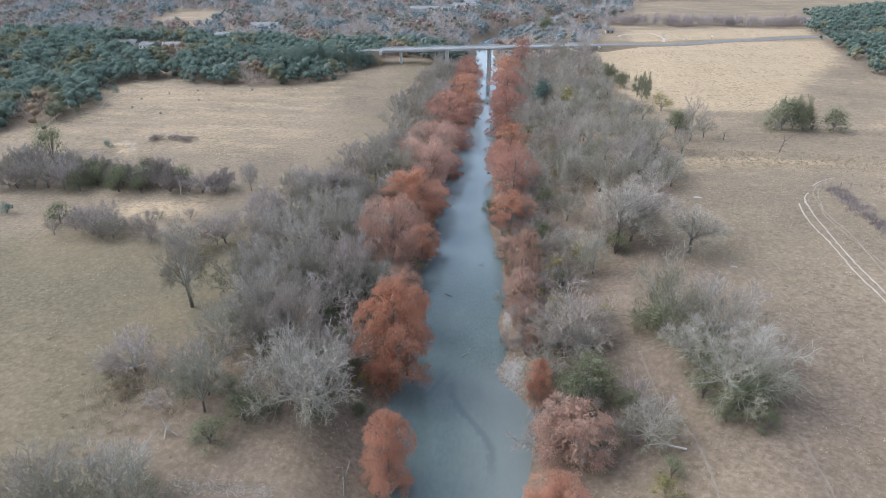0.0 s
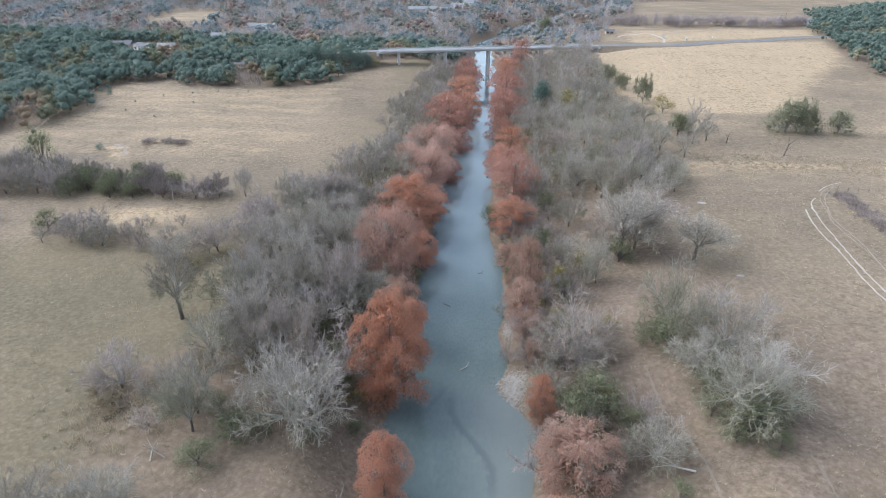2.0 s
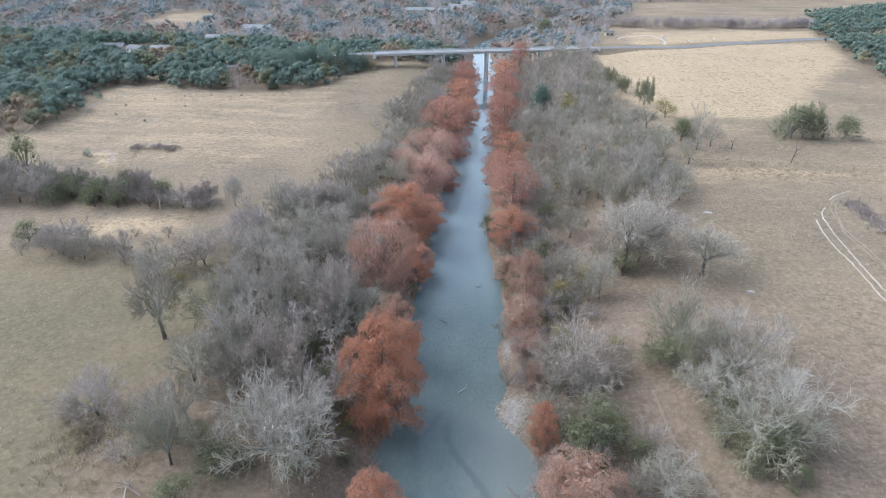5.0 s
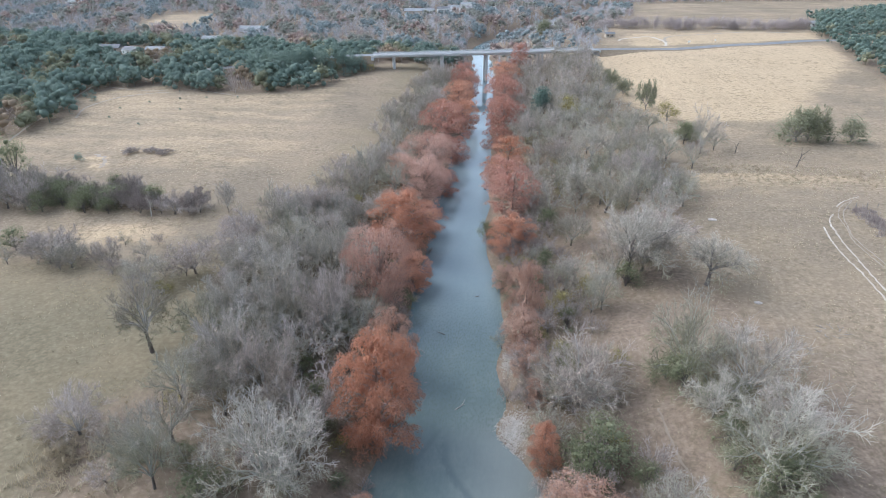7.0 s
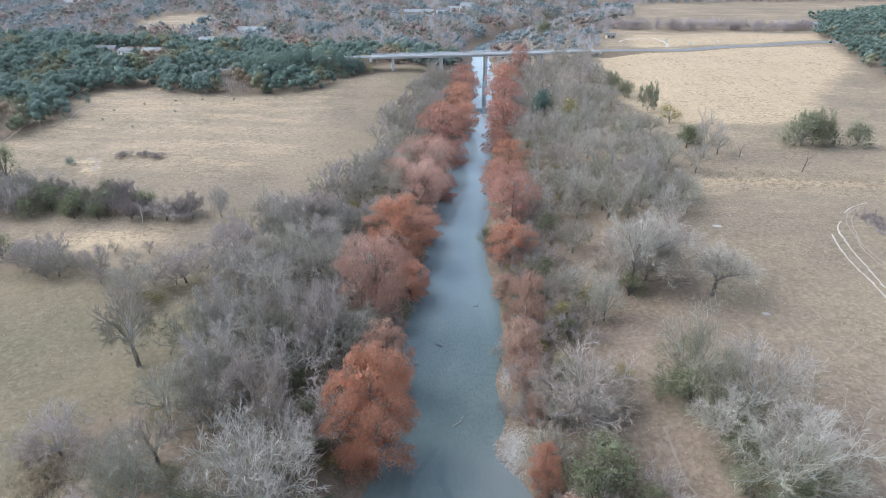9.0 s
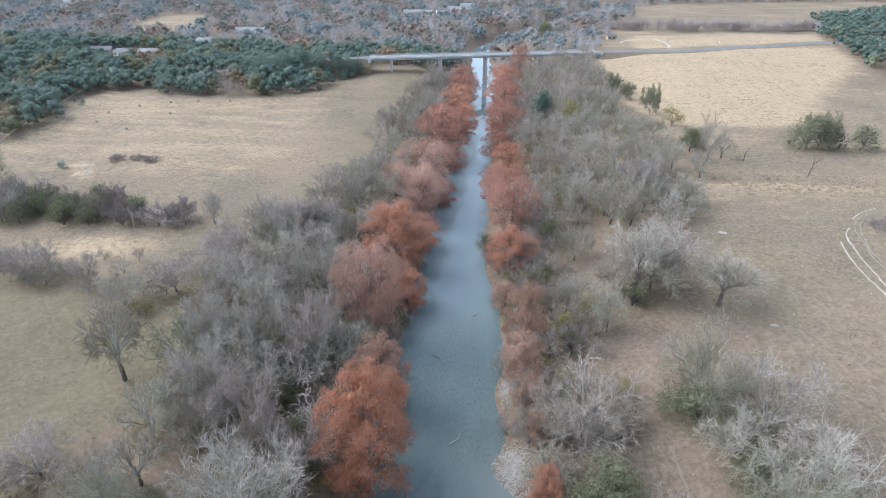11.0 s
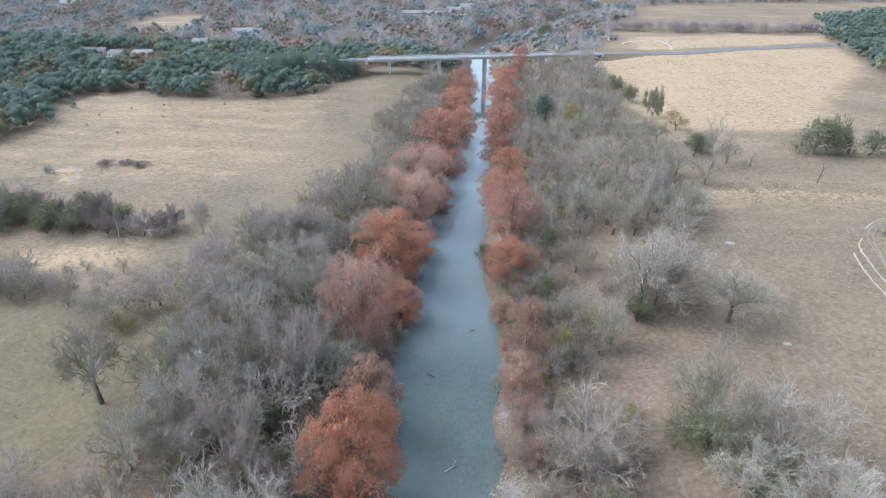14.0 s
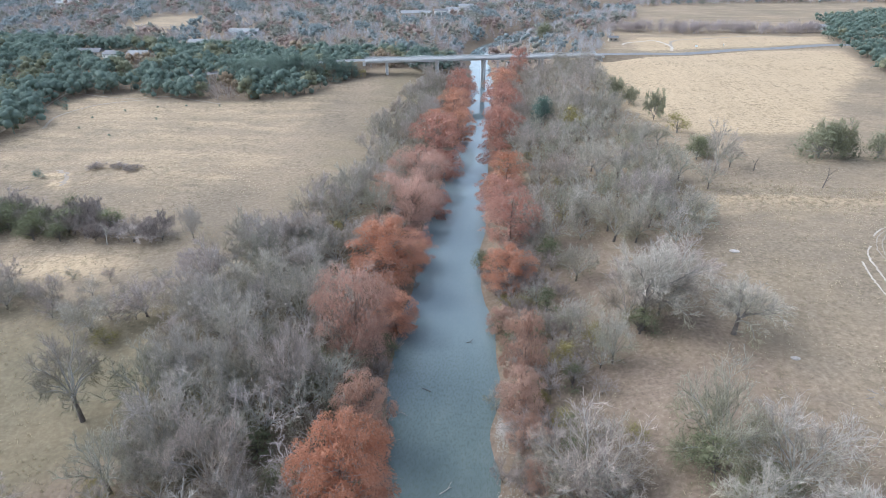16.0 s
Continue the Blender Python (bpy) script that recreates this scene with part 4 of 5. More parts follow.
for x, y, h, s in [(-51.1, 137.7, 18.5, 15), (-36.2, 125.9, 18, 13), (-42, 104, 16, 14), (-46, 124, 16, 14), (-57, 127, 14, 13), (-62, 147, 12.5, 16), (-55, 162, 13, 16.5), (-42.5, 151, 14, 15), (-37, 101, 11, 11), (-50, 105, 12, 13),
                   (-60, 185, 13, 16), (-72, 166, 10, 13), (43, 170, 14, 22), (30, 158, 15, 14), (37, 160, 15, 15), (49, 100, 11, 13), (39, 105, 10, 12),
                   (21, 179, 10, 11), (26.8, 211, 13, 17), (33, 198, 14, 17), (43.5, 218, 13, 19)]:
    plant("grey", "bare_tree", x, y, h, s, GREYT, group="bare trees beside the river")
for x, y, h, s in [(21.9, 246, 13, 16), (34.2, 246, 14, 19), (52, 245, 11, 18), (-120.5, 153, 9, 15), (-113, 151, 7, 10), (-102.5, 152.5, 9, 8), (-87.5, 144, 8.5, 12), (-78.5, 151, 9, 14), (-86.1, 190.4, 10.6, 7), (-52, 190, 12, 14), (-48, 174, 12, 13)]:
    plant("grey", "bare_tree", x, y, h, s, GREYT, group="bare trees beside the river")

plant("paletrunk", "bare_tree", -72.5, 117.8, 19, 13.5, "leafless pale tree on a bare dark trunk", group="bare trees beside the river")
for x, y, h, s in [(-64, 137, 11, 10), (58, 212, 10, 12), (32.5, 155, 22, 22), (50.9, 152.5, 13.7, 18.5)]:
    plant("trunked", "bare_tree", x, y, h, s, "leafless pale tree on a bare dark trunk", group="bare trees beside the river")
CYP = "bald cypress in rust-orange winter foliage on the bank"
for x, y, h, s in [(-20.5, 101.6, 26.5, 17.5), (-16.9, 74.6, 18, 10.5), (-28.5, 179, 19, 22), (-26.1, 280.5, 24, 21), (-20.5, 318, 17, 17),
                   (-23, 386, 18, 17), (-26, 402, 18, 16), (-22.5, 160, 12, 12), (-22.5, 196, 12, 12), (-22, 231, 12, 12), (-21.5, 268, 13, 13), (-24.5, 345, 18, 17), (-31, 312, 14, 14), (-25, 366, 16, 14)]:
    plant("rustnear" if y < 182 else "rust", "bald_cypress", x + (0.8 if y > 200 else 0), y, h, s * (1.15 if y > 200 else 1), CYP, "cypress", "cypresses along the river")
for x, y, h, s in [(4.6, 179.2, 13, 13), (4.8, 202.5, 17.8, 16), (2.6, 226, 15.5, 16), (3.4, 250, 15.5, 16.5), (1.6, 304, 19, 18), (2, 344, 19, 20), (0.5, 398, 19, 21),  (-0.4, 238, 12, 12), (-1, 281, 13, 13),
                   (0, 324, 15, 13), (1, 372, 17, 15), (1, 416, 16, 13), (10.5, 429, 23.5, 13), (9.6, 98, 12, 6.5), (11, 67, 10.5, 11)]:
    plant("rustnear" if y < 182 else "rust", "bald_cypress", x - (0.8 if y > 170 else 0), y, h, s * (1.15 if y > 170 else 1), CYP, "cypress", "cypresses along the river")
for x, y, h, s in [(-28.6, 145, 23.5, 18.5), (-27.2, 217, 19.5, 21.5), (-29, 247, 17, 24)]:
    plant("russet", "bald_cypress", x, y, h, s, "broad bald cypress in dull russet foliage", "cypress", "cypresses along the river")
FADED = "bald cypress with faded pinkish-brown needles at the water"
for x, y, h, s in [(6.9, 140, 20, 9.8), (6.1, 129, 13.2, 10), (7.5, 122, 8.5, 8), (14.4, 81.5, 12.5, 16), (-21.6, 121.3, 18, 11.5), (2.6, 160, 9, 8), (12, 88, 8, 7), (8.6, 113, 7, 6),
                   (-33, 192, 12, 12), (-36, 226, 12, 12)]:
    plant("pink", "bald_cypress", x, y, h, s, FADED, "cypress", "cypresses along the river")

for x, y, h, s in [(119.5, 273.5, 13.5, 20), (129, 276, 10.5, 14), (141.8, 275.4, 10.5, 14)]:
    plant("oak", "live_oak", x, y, h, s, "spreading grey-green live oak in open pasture", group="oaks in the pasture")
for x, y, h, s in [(124.5, 274.5, 15, 14), (70.1, 327, 14.6, 10), (77, 275, 8, 12), (57.6, 364, 11, 13), (63, 352, 9, 9)]:
    plant("scruboak", "live_oak", x, y, h, s, "spreading grey-green live oak in open pasture", group="oaks in the pasture")
for x, y, h, s in [(-92, 414, 11, 9), (-96, 409, 13, 11), (-101, 404, 15, 13), (-112, 402, 16.5, 14), (-122, 400, 17, 14), (-132, 398, 17, 14), (-143, 397, 15, 14), (-155, 396, 15, 14), (-106, 414, 16, 12), (-117, 411, 17, 13), (-128, 408, 17, 13), (-139, 407, 15, 13), (-150, 405, 15.5, 13)]:
    plant("juniper", "juniper", x, y, h, s, "dense dark green juniper beside the bridge end", group="junipers by the bridge")
for x, y, h, s in [(77.5, 257.5, 18.5, 14), (84, 262, 11, 11), (68.5, 235.2, 11, 9), (61.5, 245, 11, 14), (63, 266, 10, 12), (56, 283, 11, 13), (64, 289, 9, 11)]:
    plant("midpale", "bare_tree", x, y, h, s, PALE)
for x, y, h, s in [(74.6, 271, 10.3, 10), (-174.6, 211.8, 18, 15), (-126, 192.5, 8, 15), (-135, 193, 8.5, 13), (-112.3, 193.5, 8.4, 9), (-144, 196, 8, 12), (-38.6, 113.9, 5.5, 9), (-32.6, 106.6, 6, 9), (-34.0, 128.8, 5, 8), (-42.6, 156.5, 6, 9), (-30.3, 100.3, 4, 7), (-35.1, 91.0, 5, 8), (-35, 137, 7, 9), (-43, 116, 6, 9), (16.3, 92.9, 12, 12), (-135, 159, 7.5, 10), (18.9, 97.5, 9.5, 15), (29.7, 75.5, 5, 5.5), (-45, 82, 7, 10), (-49, 76, 6, 9), (-34, 130, 8, 8), (16.5, 138, 6.5, 5.5), (10, 156, 7, 7), (32, 153.5, 8, 10), (44, 89.5, 7, 11), (48, 93, 6, 9), (36, 114, 7.5, 12), (33.5, 117, 6, 8), (43, 108, 6, 9), (40, 100, 5, 8)]:
    plant("green", "evergreen_tree", x, y, h, s, "olive-green evergreen bush among bare trees", "bush")
for x, y, h, s in [(76.2, 308, 10, 12), (31, 304, 13, 17), (15.2, 145.5, 6, 9), (21.6, 150.6, 7, 5.5), (25.6, 121.4, 5.5, 5), (-82, 140, 4.5, 7), (21, 100, 6, 7), (-49, 119, 5, 6), (-46, 196, 8, 6), (28, 71, 5, 7), (-86, 416, 6, 7)]:
    plant("yellow", "yellowing_bush", x, y, h, s, "yellow-green leafy bush among bare trees", "bush")
plant("juniper", "evergreen_tree", 18, 314, 16.8, 14.5, "dark green evergreen tree among bare trees")
plant("oak", "pale_green_tree", 32, 566, 14, 17, "large pale green tree in woods beyond the bridge", "tree")
for x, y, h, s in [(-156, 205, 10, 17), (-139, 198, 8, 15), (-102.5, 187, 6, 16.5), (-170, 186, 7.5, 12), (-146, 196, 8, 13), (-111, 190, 6, 12), (-95, 189, 5, 9), (-62, 84, 4, 7)]:
    plant("brown", "bare_bush", x, y, h, s, "dark purplish-brown leafless bush in pasture", "bush")
for x, y, h, s in [(-73.5, 88.5, 3.2, 6), (-76.5, 92.5, 2.8, 5), (-71, 86, 2.4, 4.5)]:
    plant("tanbush", "tan_bush", x, y, h, s, "dry tan leafless bush in rough grass", "bush")
plant("shrub", "round_shrub", -157, 164.5, 4.2, 5, "small round dark evergreen shrub in pasture", "shrub")
for x, y in [(-229.6, 336), (-230, 343), (-221, 330), (-167.6, 236), (-192.8, 298), (-198, 316), (-189.5, 330), (-148, 348), (-177, 339), (-164.6, 345), (-165.8, 317), (-172, 288)]:
    big = 1.7 if x < -200 or y < 240 else 0.6
    plant("shrub", "round_shrub", x, y, 2.1 * big, 2.6 * big, "small round dark evergreen shrub in pasture", "shrub", "shrubs dotting the pasture")

# the thickets along both banks, tree by tree
thick = random.Random(11)


def thicket(count, xs, ys, kinds, gap, low, high, keep=None):
    taken, tries = [], 0
    while len(taken) < count and tries < count * 30:
        tries += 1
        y = thick.uniform(*ys)
        x = thick.uniform(*xs(y))
        if any((x - a) ** 2 + (y - b) ** 2 < gap * gap for a, b in taken) or (keep and not keep(x, y)):
            continue
        taken.append((x, y))
        kind, name, label, category = thick.choice(kinds)
        h = thick.uniform(low, high)
        plant(kind, name, x, y, h, h * thick.uniform(0.95, 1.35), label, category, "thicket along the bank")


BARE = ("mid", "bare_tree", "leafless grey tree in the riverside thicket", "tree")
BAREP = ("midpale", "pale_barked_tree", "leafless pale-barked tree in the riverside thicket", "tree")
BUSH = ("green", "evergreen_bush", "dark olive evergreen bush in the riverside thicket", "bush")
YBUSH = ("yellow", "yellowing_bush", "yellow-green bush in the riverside thicket", "bush")
LOWB = ("brown", "bare_bush", "brown leafless brush in the riverside thicket", "bush")
left_edge = lambda y: float(river_centre(y) - river_half(y))
right_edge = lambda y: float(river_centre(y) + river_half(y) + max(0.0, river_right(y)))
off_bars = lambda x, y: x > 9.5 or not (101 < y < 113 or 124 < y < 134)
thicket(86, lambda y: (left_edge(y) - 40 + 0.06 * max(0, y - 200), left_edge(y) - 9), (185, 425), [BARE, BARE, BAREP], 4.6, 8.5, 13.5)
thicket(74, lambda y: (left_edge(y) - 54 + 0.12 * (190 - y), left_edge(y) - 10), (84, 192), [BARE, BAREP, BARE], 4.4, 8, 12.5)
thicket(60, lambda y: (left_edge(y) - 42, left_edge(y) - 3), (84, 200), [BUSH, LOWB, BUSH, YBUSH, LOWB, BUSH], 3.8, 3, 5.5)
thicket(96, lambda y: (right_edge(y) + 10, right_edge(y) + 62), (190, 345), [BARE, BAREP, BARE, BAREP], 4.8, 8.5, 13.5, lambda x, y: x < 66)
thicket(52, lambda y: (right_edge(y) + 10, right_edge(y) + 62), (330, 436), [BARE, BARE], 5.6, 10, 15, lambda x, y: x < 52)
GREYB = ("greymass", "grey_bush", "dense grey leafless bush in a pasture hedge", "bush")
THORN = ("thorn", "thorn_bush", "dense purplish-brown thorn bush in a pasture hedge", "bush")
thicket(16, lambda y: (-182, -152), (186, 204), [GREYB, GREYB, GREYB, BARE], 4.6, 8, 12)
thicket(20, lambda y: (-154, -118), (186, 202), [BUSH, GREYB, BUSH, THORN, LOWB], 4.2, 6, 9.5)
thicket(9, lambda y: (-120, -98), (186, 194), [THORN, THORN, LOWB], 4.0, 5.5, 7.5)
for x, y, h, s in [(-152, 247, 2.4, 8), (-145, 249, 2.0, 7), (-138, 247, 2.2, 8)]:
    plant("thorn", "thorn_bush", x, y, h, s, "low brown brush in open pasture", "bush")
thicket(20, lambda y: (-132, -74), (147, 166), [LOWB, BARE, LOWB, BARE], 5.0, 4, 7.5)
thicket(12, lambda y: (34, 52), (84, 118), [BUSH, LOWB, BUSH], 4.5, 4, 6.5, lambda x, y: abs(x - 35 - 0.2 * (118 - y)) < 6 and x > 38)
thicket(30, lambda y: (left_edge(y) - 6, left_edge(y) - 1.6), (80, 205), [LOWB, LOWB, BUSH], 2.6, 2.2, 4)
thicket(34, lambda y: (right_edge(y) + 4, right_edge(y) + 20), (84, 205), [BARE, LOWB, BAREP, LOWB, LOWB], 4.0, 5, 9, off_bars)
thicket(22, lambda y: (right_edge(y) - 0.5, right_edge(y) + 13), (78, 200), [BUSH, LOWB, LOWB, YBUSH], 3.6, 3.5, 6, off_bars)
thicket(46, lambda y: (right_edge(y) - 0.5, right_edge(y) + 20), (76, 200), [BARE, LOWB, LOWB, BUSH, BAREP, LOWB], 3.4, 4, 8.5, off_bars)
thicket(16, lambda y: (right_edge(y) + 6, right_edge(y) + 30), (190, 330), [BUSH, LOWB, YBUSH], 6.5, 4, 7)


# ---------------------------------------------------------------- woods
def scatter(poly, gap, rng, y_max, keep=None):
    p = np.array(poly, float)
    lo, hi = np.maximum(p.min(0), (-760, 0)), np.minimum(p.max(0), (620, y_max))
    g = np.stack(np.meshgrid(np.arange(lo[0], hi[0], gap), np.arange(lo[1], hi[1], gap)), -1).reshape(-1, 2)
    g = g + rng.uniform(-0.48, 0.48, g.shape) * gap
    x, y = g[:, 0], g[:, 1]
    ok = inside(poly, x, y) & ~inside(GAP_FIELD, x, y) & ~inside(HOUSE_YARD, x, y) & (bank(x, y)[0] > 3) & (np.abs(y - road_y(x)) > np.where(x < -110, 4, 13))
    ok &= ~((np.abs(x + 283 + (y - 410) * 0.2) < 4) & (np.abs(y - 420) < 26))
    for hx, hy in ((-108, 768), (-92, 772), (-76, 800), (-64, 818), (-50, 858), (-258, 448), (-230, 590), (-240, 522), (-536, 806)):
        ok &= ~((np.abs(x - hx) < 12) & (y > hy - 30) & (y < hy + 9))
    ok &= np.abs(x) < 0.74 * y + 70
    return g[ok]


def leaf_wood(name, pts, size, lobes, per, leaf, material, label, seed):
    """A wood in leaf: every crown a heap of lumpy lobes down to the ground, each set with leaf sprays."""
    rng = np.random.default_rng(seed)
    n = len(pts)
    h = size * rng.uniform(0.72, 1.15, n)
    s = h * rng.uniform(1.05, 1.4, n)
    base = np.column_stack([pts, ground(pts[:, 0], pts[:, 1])])
    pick = np.repeat(np.arange(n), lobes)
    u = np.tile((np.arange(lobes) + 0.3) / lobes, n) * rng.uniform(0.7, 1.1, n * lobes)
    ang = np.tile(np.arange(lobes) * 2.4, n) + rng.uniform(0, 6.28, n)[pick] + rng.normal(0, 0.35, n * lobes)
    r = s[pick] * 0.30 * np.sqrt(u)
    mid = base[pick] + np.stack([np.cos(ang) * r, np.sin(ang) * r, h[pick] * (0.13 + 0.55 * (1 - u ** 1.4) * rng.uniform(0.85, 1.1, n * lobes))], 1)
    size_l = s[pick] * rng.uniform(0.20, 0.31, n * lobes)
    q = np.repeat(np.arange(n * lobes), per)
    d = unit(rng.normal(0, 1, (len(q), 3)) + np.array([0, -0.25, 0.35]))
    c = mid[q] + d * (size_l[q] * np.clip(rng.normal(0.86, 0.2, len(q)), 0.45, 1.3))[:, None] * np.array([1, 1, 0.85])
    look_out = unit(d + rng.normal(0, 0.65, (len(q), 3)))
    outer = sprays(c, np.cross(look_out, rng.normal(0, 1, (len(q), 3))), leaf, leaf * 0.75, rng, 0.1, look_out)
    inner = cores(mid, size_l * 0.52, rng, 0.9)
    trunks = tubes(base - [0, 0, 0.4], base + np.column_stack([0 * h, 0 * h, h * 0.5]), h * 0.02, h * 0.01, 3)
    v, t = joined([outer, inner, trunks])
    tagged(new(name, mesh_of(name, v, t, material, True)), label, "woodland", kind="stuff")


def bare_wood(name, pts, size, count, fine, material, label, seed):
    """A leafless wood: trunks, and domes of fine twigs."""
    rng = np.random.default_rng(seed)
    n = len(pts)
    h = size * rng.uniform(0.75, 1.15, n)
    base = np.column_stack([pts, ground(pts[:, 0], pts[:, 1])])
    pick = np.repeat(np.arange(n), count)
    k = len(pick)
    lean = np.abs(rng.normal(0, 0.62, k))
    ang = rng.uniform(0, 6.28, k)
    way = np.stack([np.cos(ang) * np.sin(lean), np.sin(ang) * np.sin(lean), np.cos(lean)], 1)
    at = rng.uniform(0.2, 0.78, k)
    p0 = base[pick] + way * (h[pick] * at * 0.8)[:, None] + rng.normal(0, 0.5, (k, 3))
    p1 = p0 + unit(way + rng.normal(0, 0.5, (k, 3))) * (h[pick] * rng.uniform(0.14, 0.27, k))[:, None]
    v, t = twigs_of(p0, p1, np.full((k, 1), fine))
    trunks = tubes(base - [0, 0, 0.4], base + np.column_stack([0 * h, 0 * h, h * 0.55]), h * 0.016, h * 0.006, 3)
    v, t = joined([(v, t), trunks])
    tagged(new(name, mesh_of(name, v, t, material)), label, "woodland", kind="stuff")


def split(pts, weights, rng):
    """Shares the places out among kinds in drifts."""
    x, y = pts[:, 0], pts[:, 1]
    drift = 0.5 + 0.26 * np.sin(x * 0.043 + 2) * np.sin(y * 0.037 + 1) + 0.2 * np.sin(x * 0.11 + y * 0.05) + rng.uniform(-0.14, 0.14, len(x))
    rank = np.argsort(np.argsort(drift)) / max(len(x), 1)
    edges = np.cumsum([0] + list(weights))
    return [pts[(rank >= a) & (rank < b + 1e-9)] for a, b in zip(edges, edges[1:])]


wrng = np.random.default_rng(8)
near_left = scatter(LEFT_WOOD, 8.0, wrng, 500)
near_left = near_left[(near_left[:, 1] < 500)]
jun, oaks, bare, gold = split(near_left, (0.72, 0.17, 0.085, 0.025), wrng)
leaf_wood("juniper_wood", jun, 12, 7, 40, 0.6, JUNIPER, "dark green juniper wood at the pasture's edge", 1)
leaf_wood("oak_wood", oaks, 12, 7, 40, 0.6, OAK, "olive-green live oaks among the junipers", 2)
bare_wood("bare_wood", bare, 11, 90, 0.11, TWIG_BROWN, "leafless brown trees among the junipers", 3)
leaf_wood("autumn_wood", gold, 11, 6, 44, 0.66, AUTUMN, "brownish late-autumn oaks among the junipers", 4)
right_wood = scatter(RIGHT_WOOD, 8.8, wrng, 800)
jun, oaks = split(right_wood, (0.85, 0.15), wrng)
leaf_wood("juniper_wood", jun, 10.5, 5, 26, 0.8, JUNIPER, "dense dark juniper wood beyond the field", 5)
leaf_wood("oak_wood", oaks, 10.5, 5, 26, 0.8, OAK, "olive-green oaks in the juniper wood", 6)
# the far woods and hedgerow carry their haze in the base colours
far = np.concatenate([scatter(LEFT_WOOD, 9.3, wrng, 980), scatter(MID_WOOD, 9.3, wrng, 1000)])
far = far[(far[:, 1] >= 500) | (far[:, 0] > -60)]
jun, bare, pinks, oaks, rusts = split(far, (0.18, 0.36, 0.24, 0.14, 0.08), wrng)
leaf_wood("juniper_wood", jun, 10, 4, 18, 1.0, JUNIPER_FAR, "juniper wood in the distance, hazed blue-green", 7)
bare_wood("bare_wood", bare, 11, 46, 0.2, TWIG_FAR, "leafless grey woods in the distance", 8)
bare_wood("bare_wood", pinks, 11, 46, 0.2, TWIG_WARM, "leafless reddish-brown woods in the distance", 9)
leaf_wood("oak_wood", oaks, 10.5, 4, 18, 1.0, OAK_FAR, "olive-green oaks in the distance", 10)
leaf_wood("cypress_wood", rusts, 11, 4, 18, 1.0, AUTUMN_FAR, "rust-coloured trees in the distance, paled with haze", 11)
hedge = np.column_stack([np.linspace(84, 268, 125) + wrng.normal(0, 2.5, 125), np.linspace(602, 616, 125) + wrng.normal(0, 6, 125)])
hedge = hedge[np.sin(hedge[:, 0] * 0.13 + 1) + wrng.normal(0, 0.5, 125) > -0.9]
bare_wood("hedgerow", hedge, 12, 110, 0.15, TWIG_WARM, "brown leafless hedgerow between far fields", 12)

# ---------------------------------------------------------------- buildings in the woods
def house(x, y, size, turn, wall, roof, label):
    w, d, h = size
    ob = tagged(new("house"), label, "house")
    ob.matrix_basis = pose(x, y, float(ground(x, y)) - 0.3, 0, 0, turn)
    bm = bmesh.new()
    box(bm, (0, 0, h / 2), (w, d, h))
    part("wall", bevelled(bm, 0.03), wall, ob)
    bm = bmesh.new()
    rise = d * 0.22
    pts = [(-w / 2 - 0.5, -d / 2 - 0.5, h - 0.1), (w / 2 + 0.5, -d / 2 - 0.5, h - 0.1), (w / 2 + 0.5, d / 2 + 0.5, h - 0.1), (-w / 2 - 0.5, d / 2 + 0.5, h - 0.1), (-w / 2 - 0.5, 0, h + rise), (w / 2 + 0.5, 0, h + rise)]
    vs = [bm.verts.new(p) for p in pts]
    for f in ((0, 1, 5, 4), (2, 3, 4, 5), (0, 4, 3), (1, 2, 5), (3, 2, 1, 0)):
        bm.faces.new([vs[i] for i in f])
    part("roof", bm, roof, ob)
    count = max(2, int(w / 3.5))
    for i in range(count):
        bm = bmesh.new()
        box(bm, (-w / 2 + (i + 0.5) * w / count, -d / 2 - 0.02, h * 0.55), (1.2, 0.12, 1.3))
        part("window", bm, WINDOW_DARK, ob)
    bm = bmesh.new()
    box(bm, (w * 0.08, -d / 2 - 0.03, 1.05), (0.95, 0.14, 2.1))
    part("door", bm, POST_WOOD, ob)
    return ob


for x, y, w, d, turn, wall, roof, label in (
        (-290, 458, 17, 10, 12, TAN_WALL, ROOF_GREY, "low tan house with a grey roof in woods"),
        (-268, 452, 12, 9, -20, WHITE_WALL, ROOF_GREY, "small white house with a grey roof in woods"),
        (-252, 456, 13, 9, 8, TAN_WALL, ROOF_METAL, "long shed with a grey metal roof in woods"),
        (-240, 522, 14, 9, 5, TAN_WALL, ROOF_METAL, "farmhouse with a pale metal roof in woods"),
        (-230, 590, 26, 10, 3, WHITE_WALL, ROOF_METAL, "long pale building among far trees"),
        (-108, 768, 20, 12, 8, TAN_WALL, ROOF_METAL, "far house with a pale roof on the slope"),
        (-92, 772, 16, 10, -5, WHITE_WALL, ROOF_METAL, "far white house on the wooded slope"),
        (-76, 800, 15, 10, 10, WHITE_WALL, ROOF_GREY, "far white house on the wooded slope"),
        (-64, 818, 14, 10, 0, WHITE_WALL, ROOF_METAL, "far white house on the wooded slope"),
        (-50, 858, 18, 11, 6, WHITE_WALL, ROOF_METAL, "far white house on the wooded slope"),
        (-545, 802, 16, 10, 20, WHITE_WALL, ROOF_METAL, "far white house among trees"),
        (-528, 812, 14, 9, 0, WHITE_WALL, ROOF_METAL, "far white house among trees"),
        (276, 636, 11, 8, 10, WHITE_WALL, ROOF_METAL, "small white house at the edge of a wood"),
        (84, 550, 7, 5, 5, TAN_WALL, ROOF_GREY, "small dark shed beside a driveway")):
    house(x, y, (w, d, 4.6 if y > 700 else 3.2), turn, wall, roof, label)


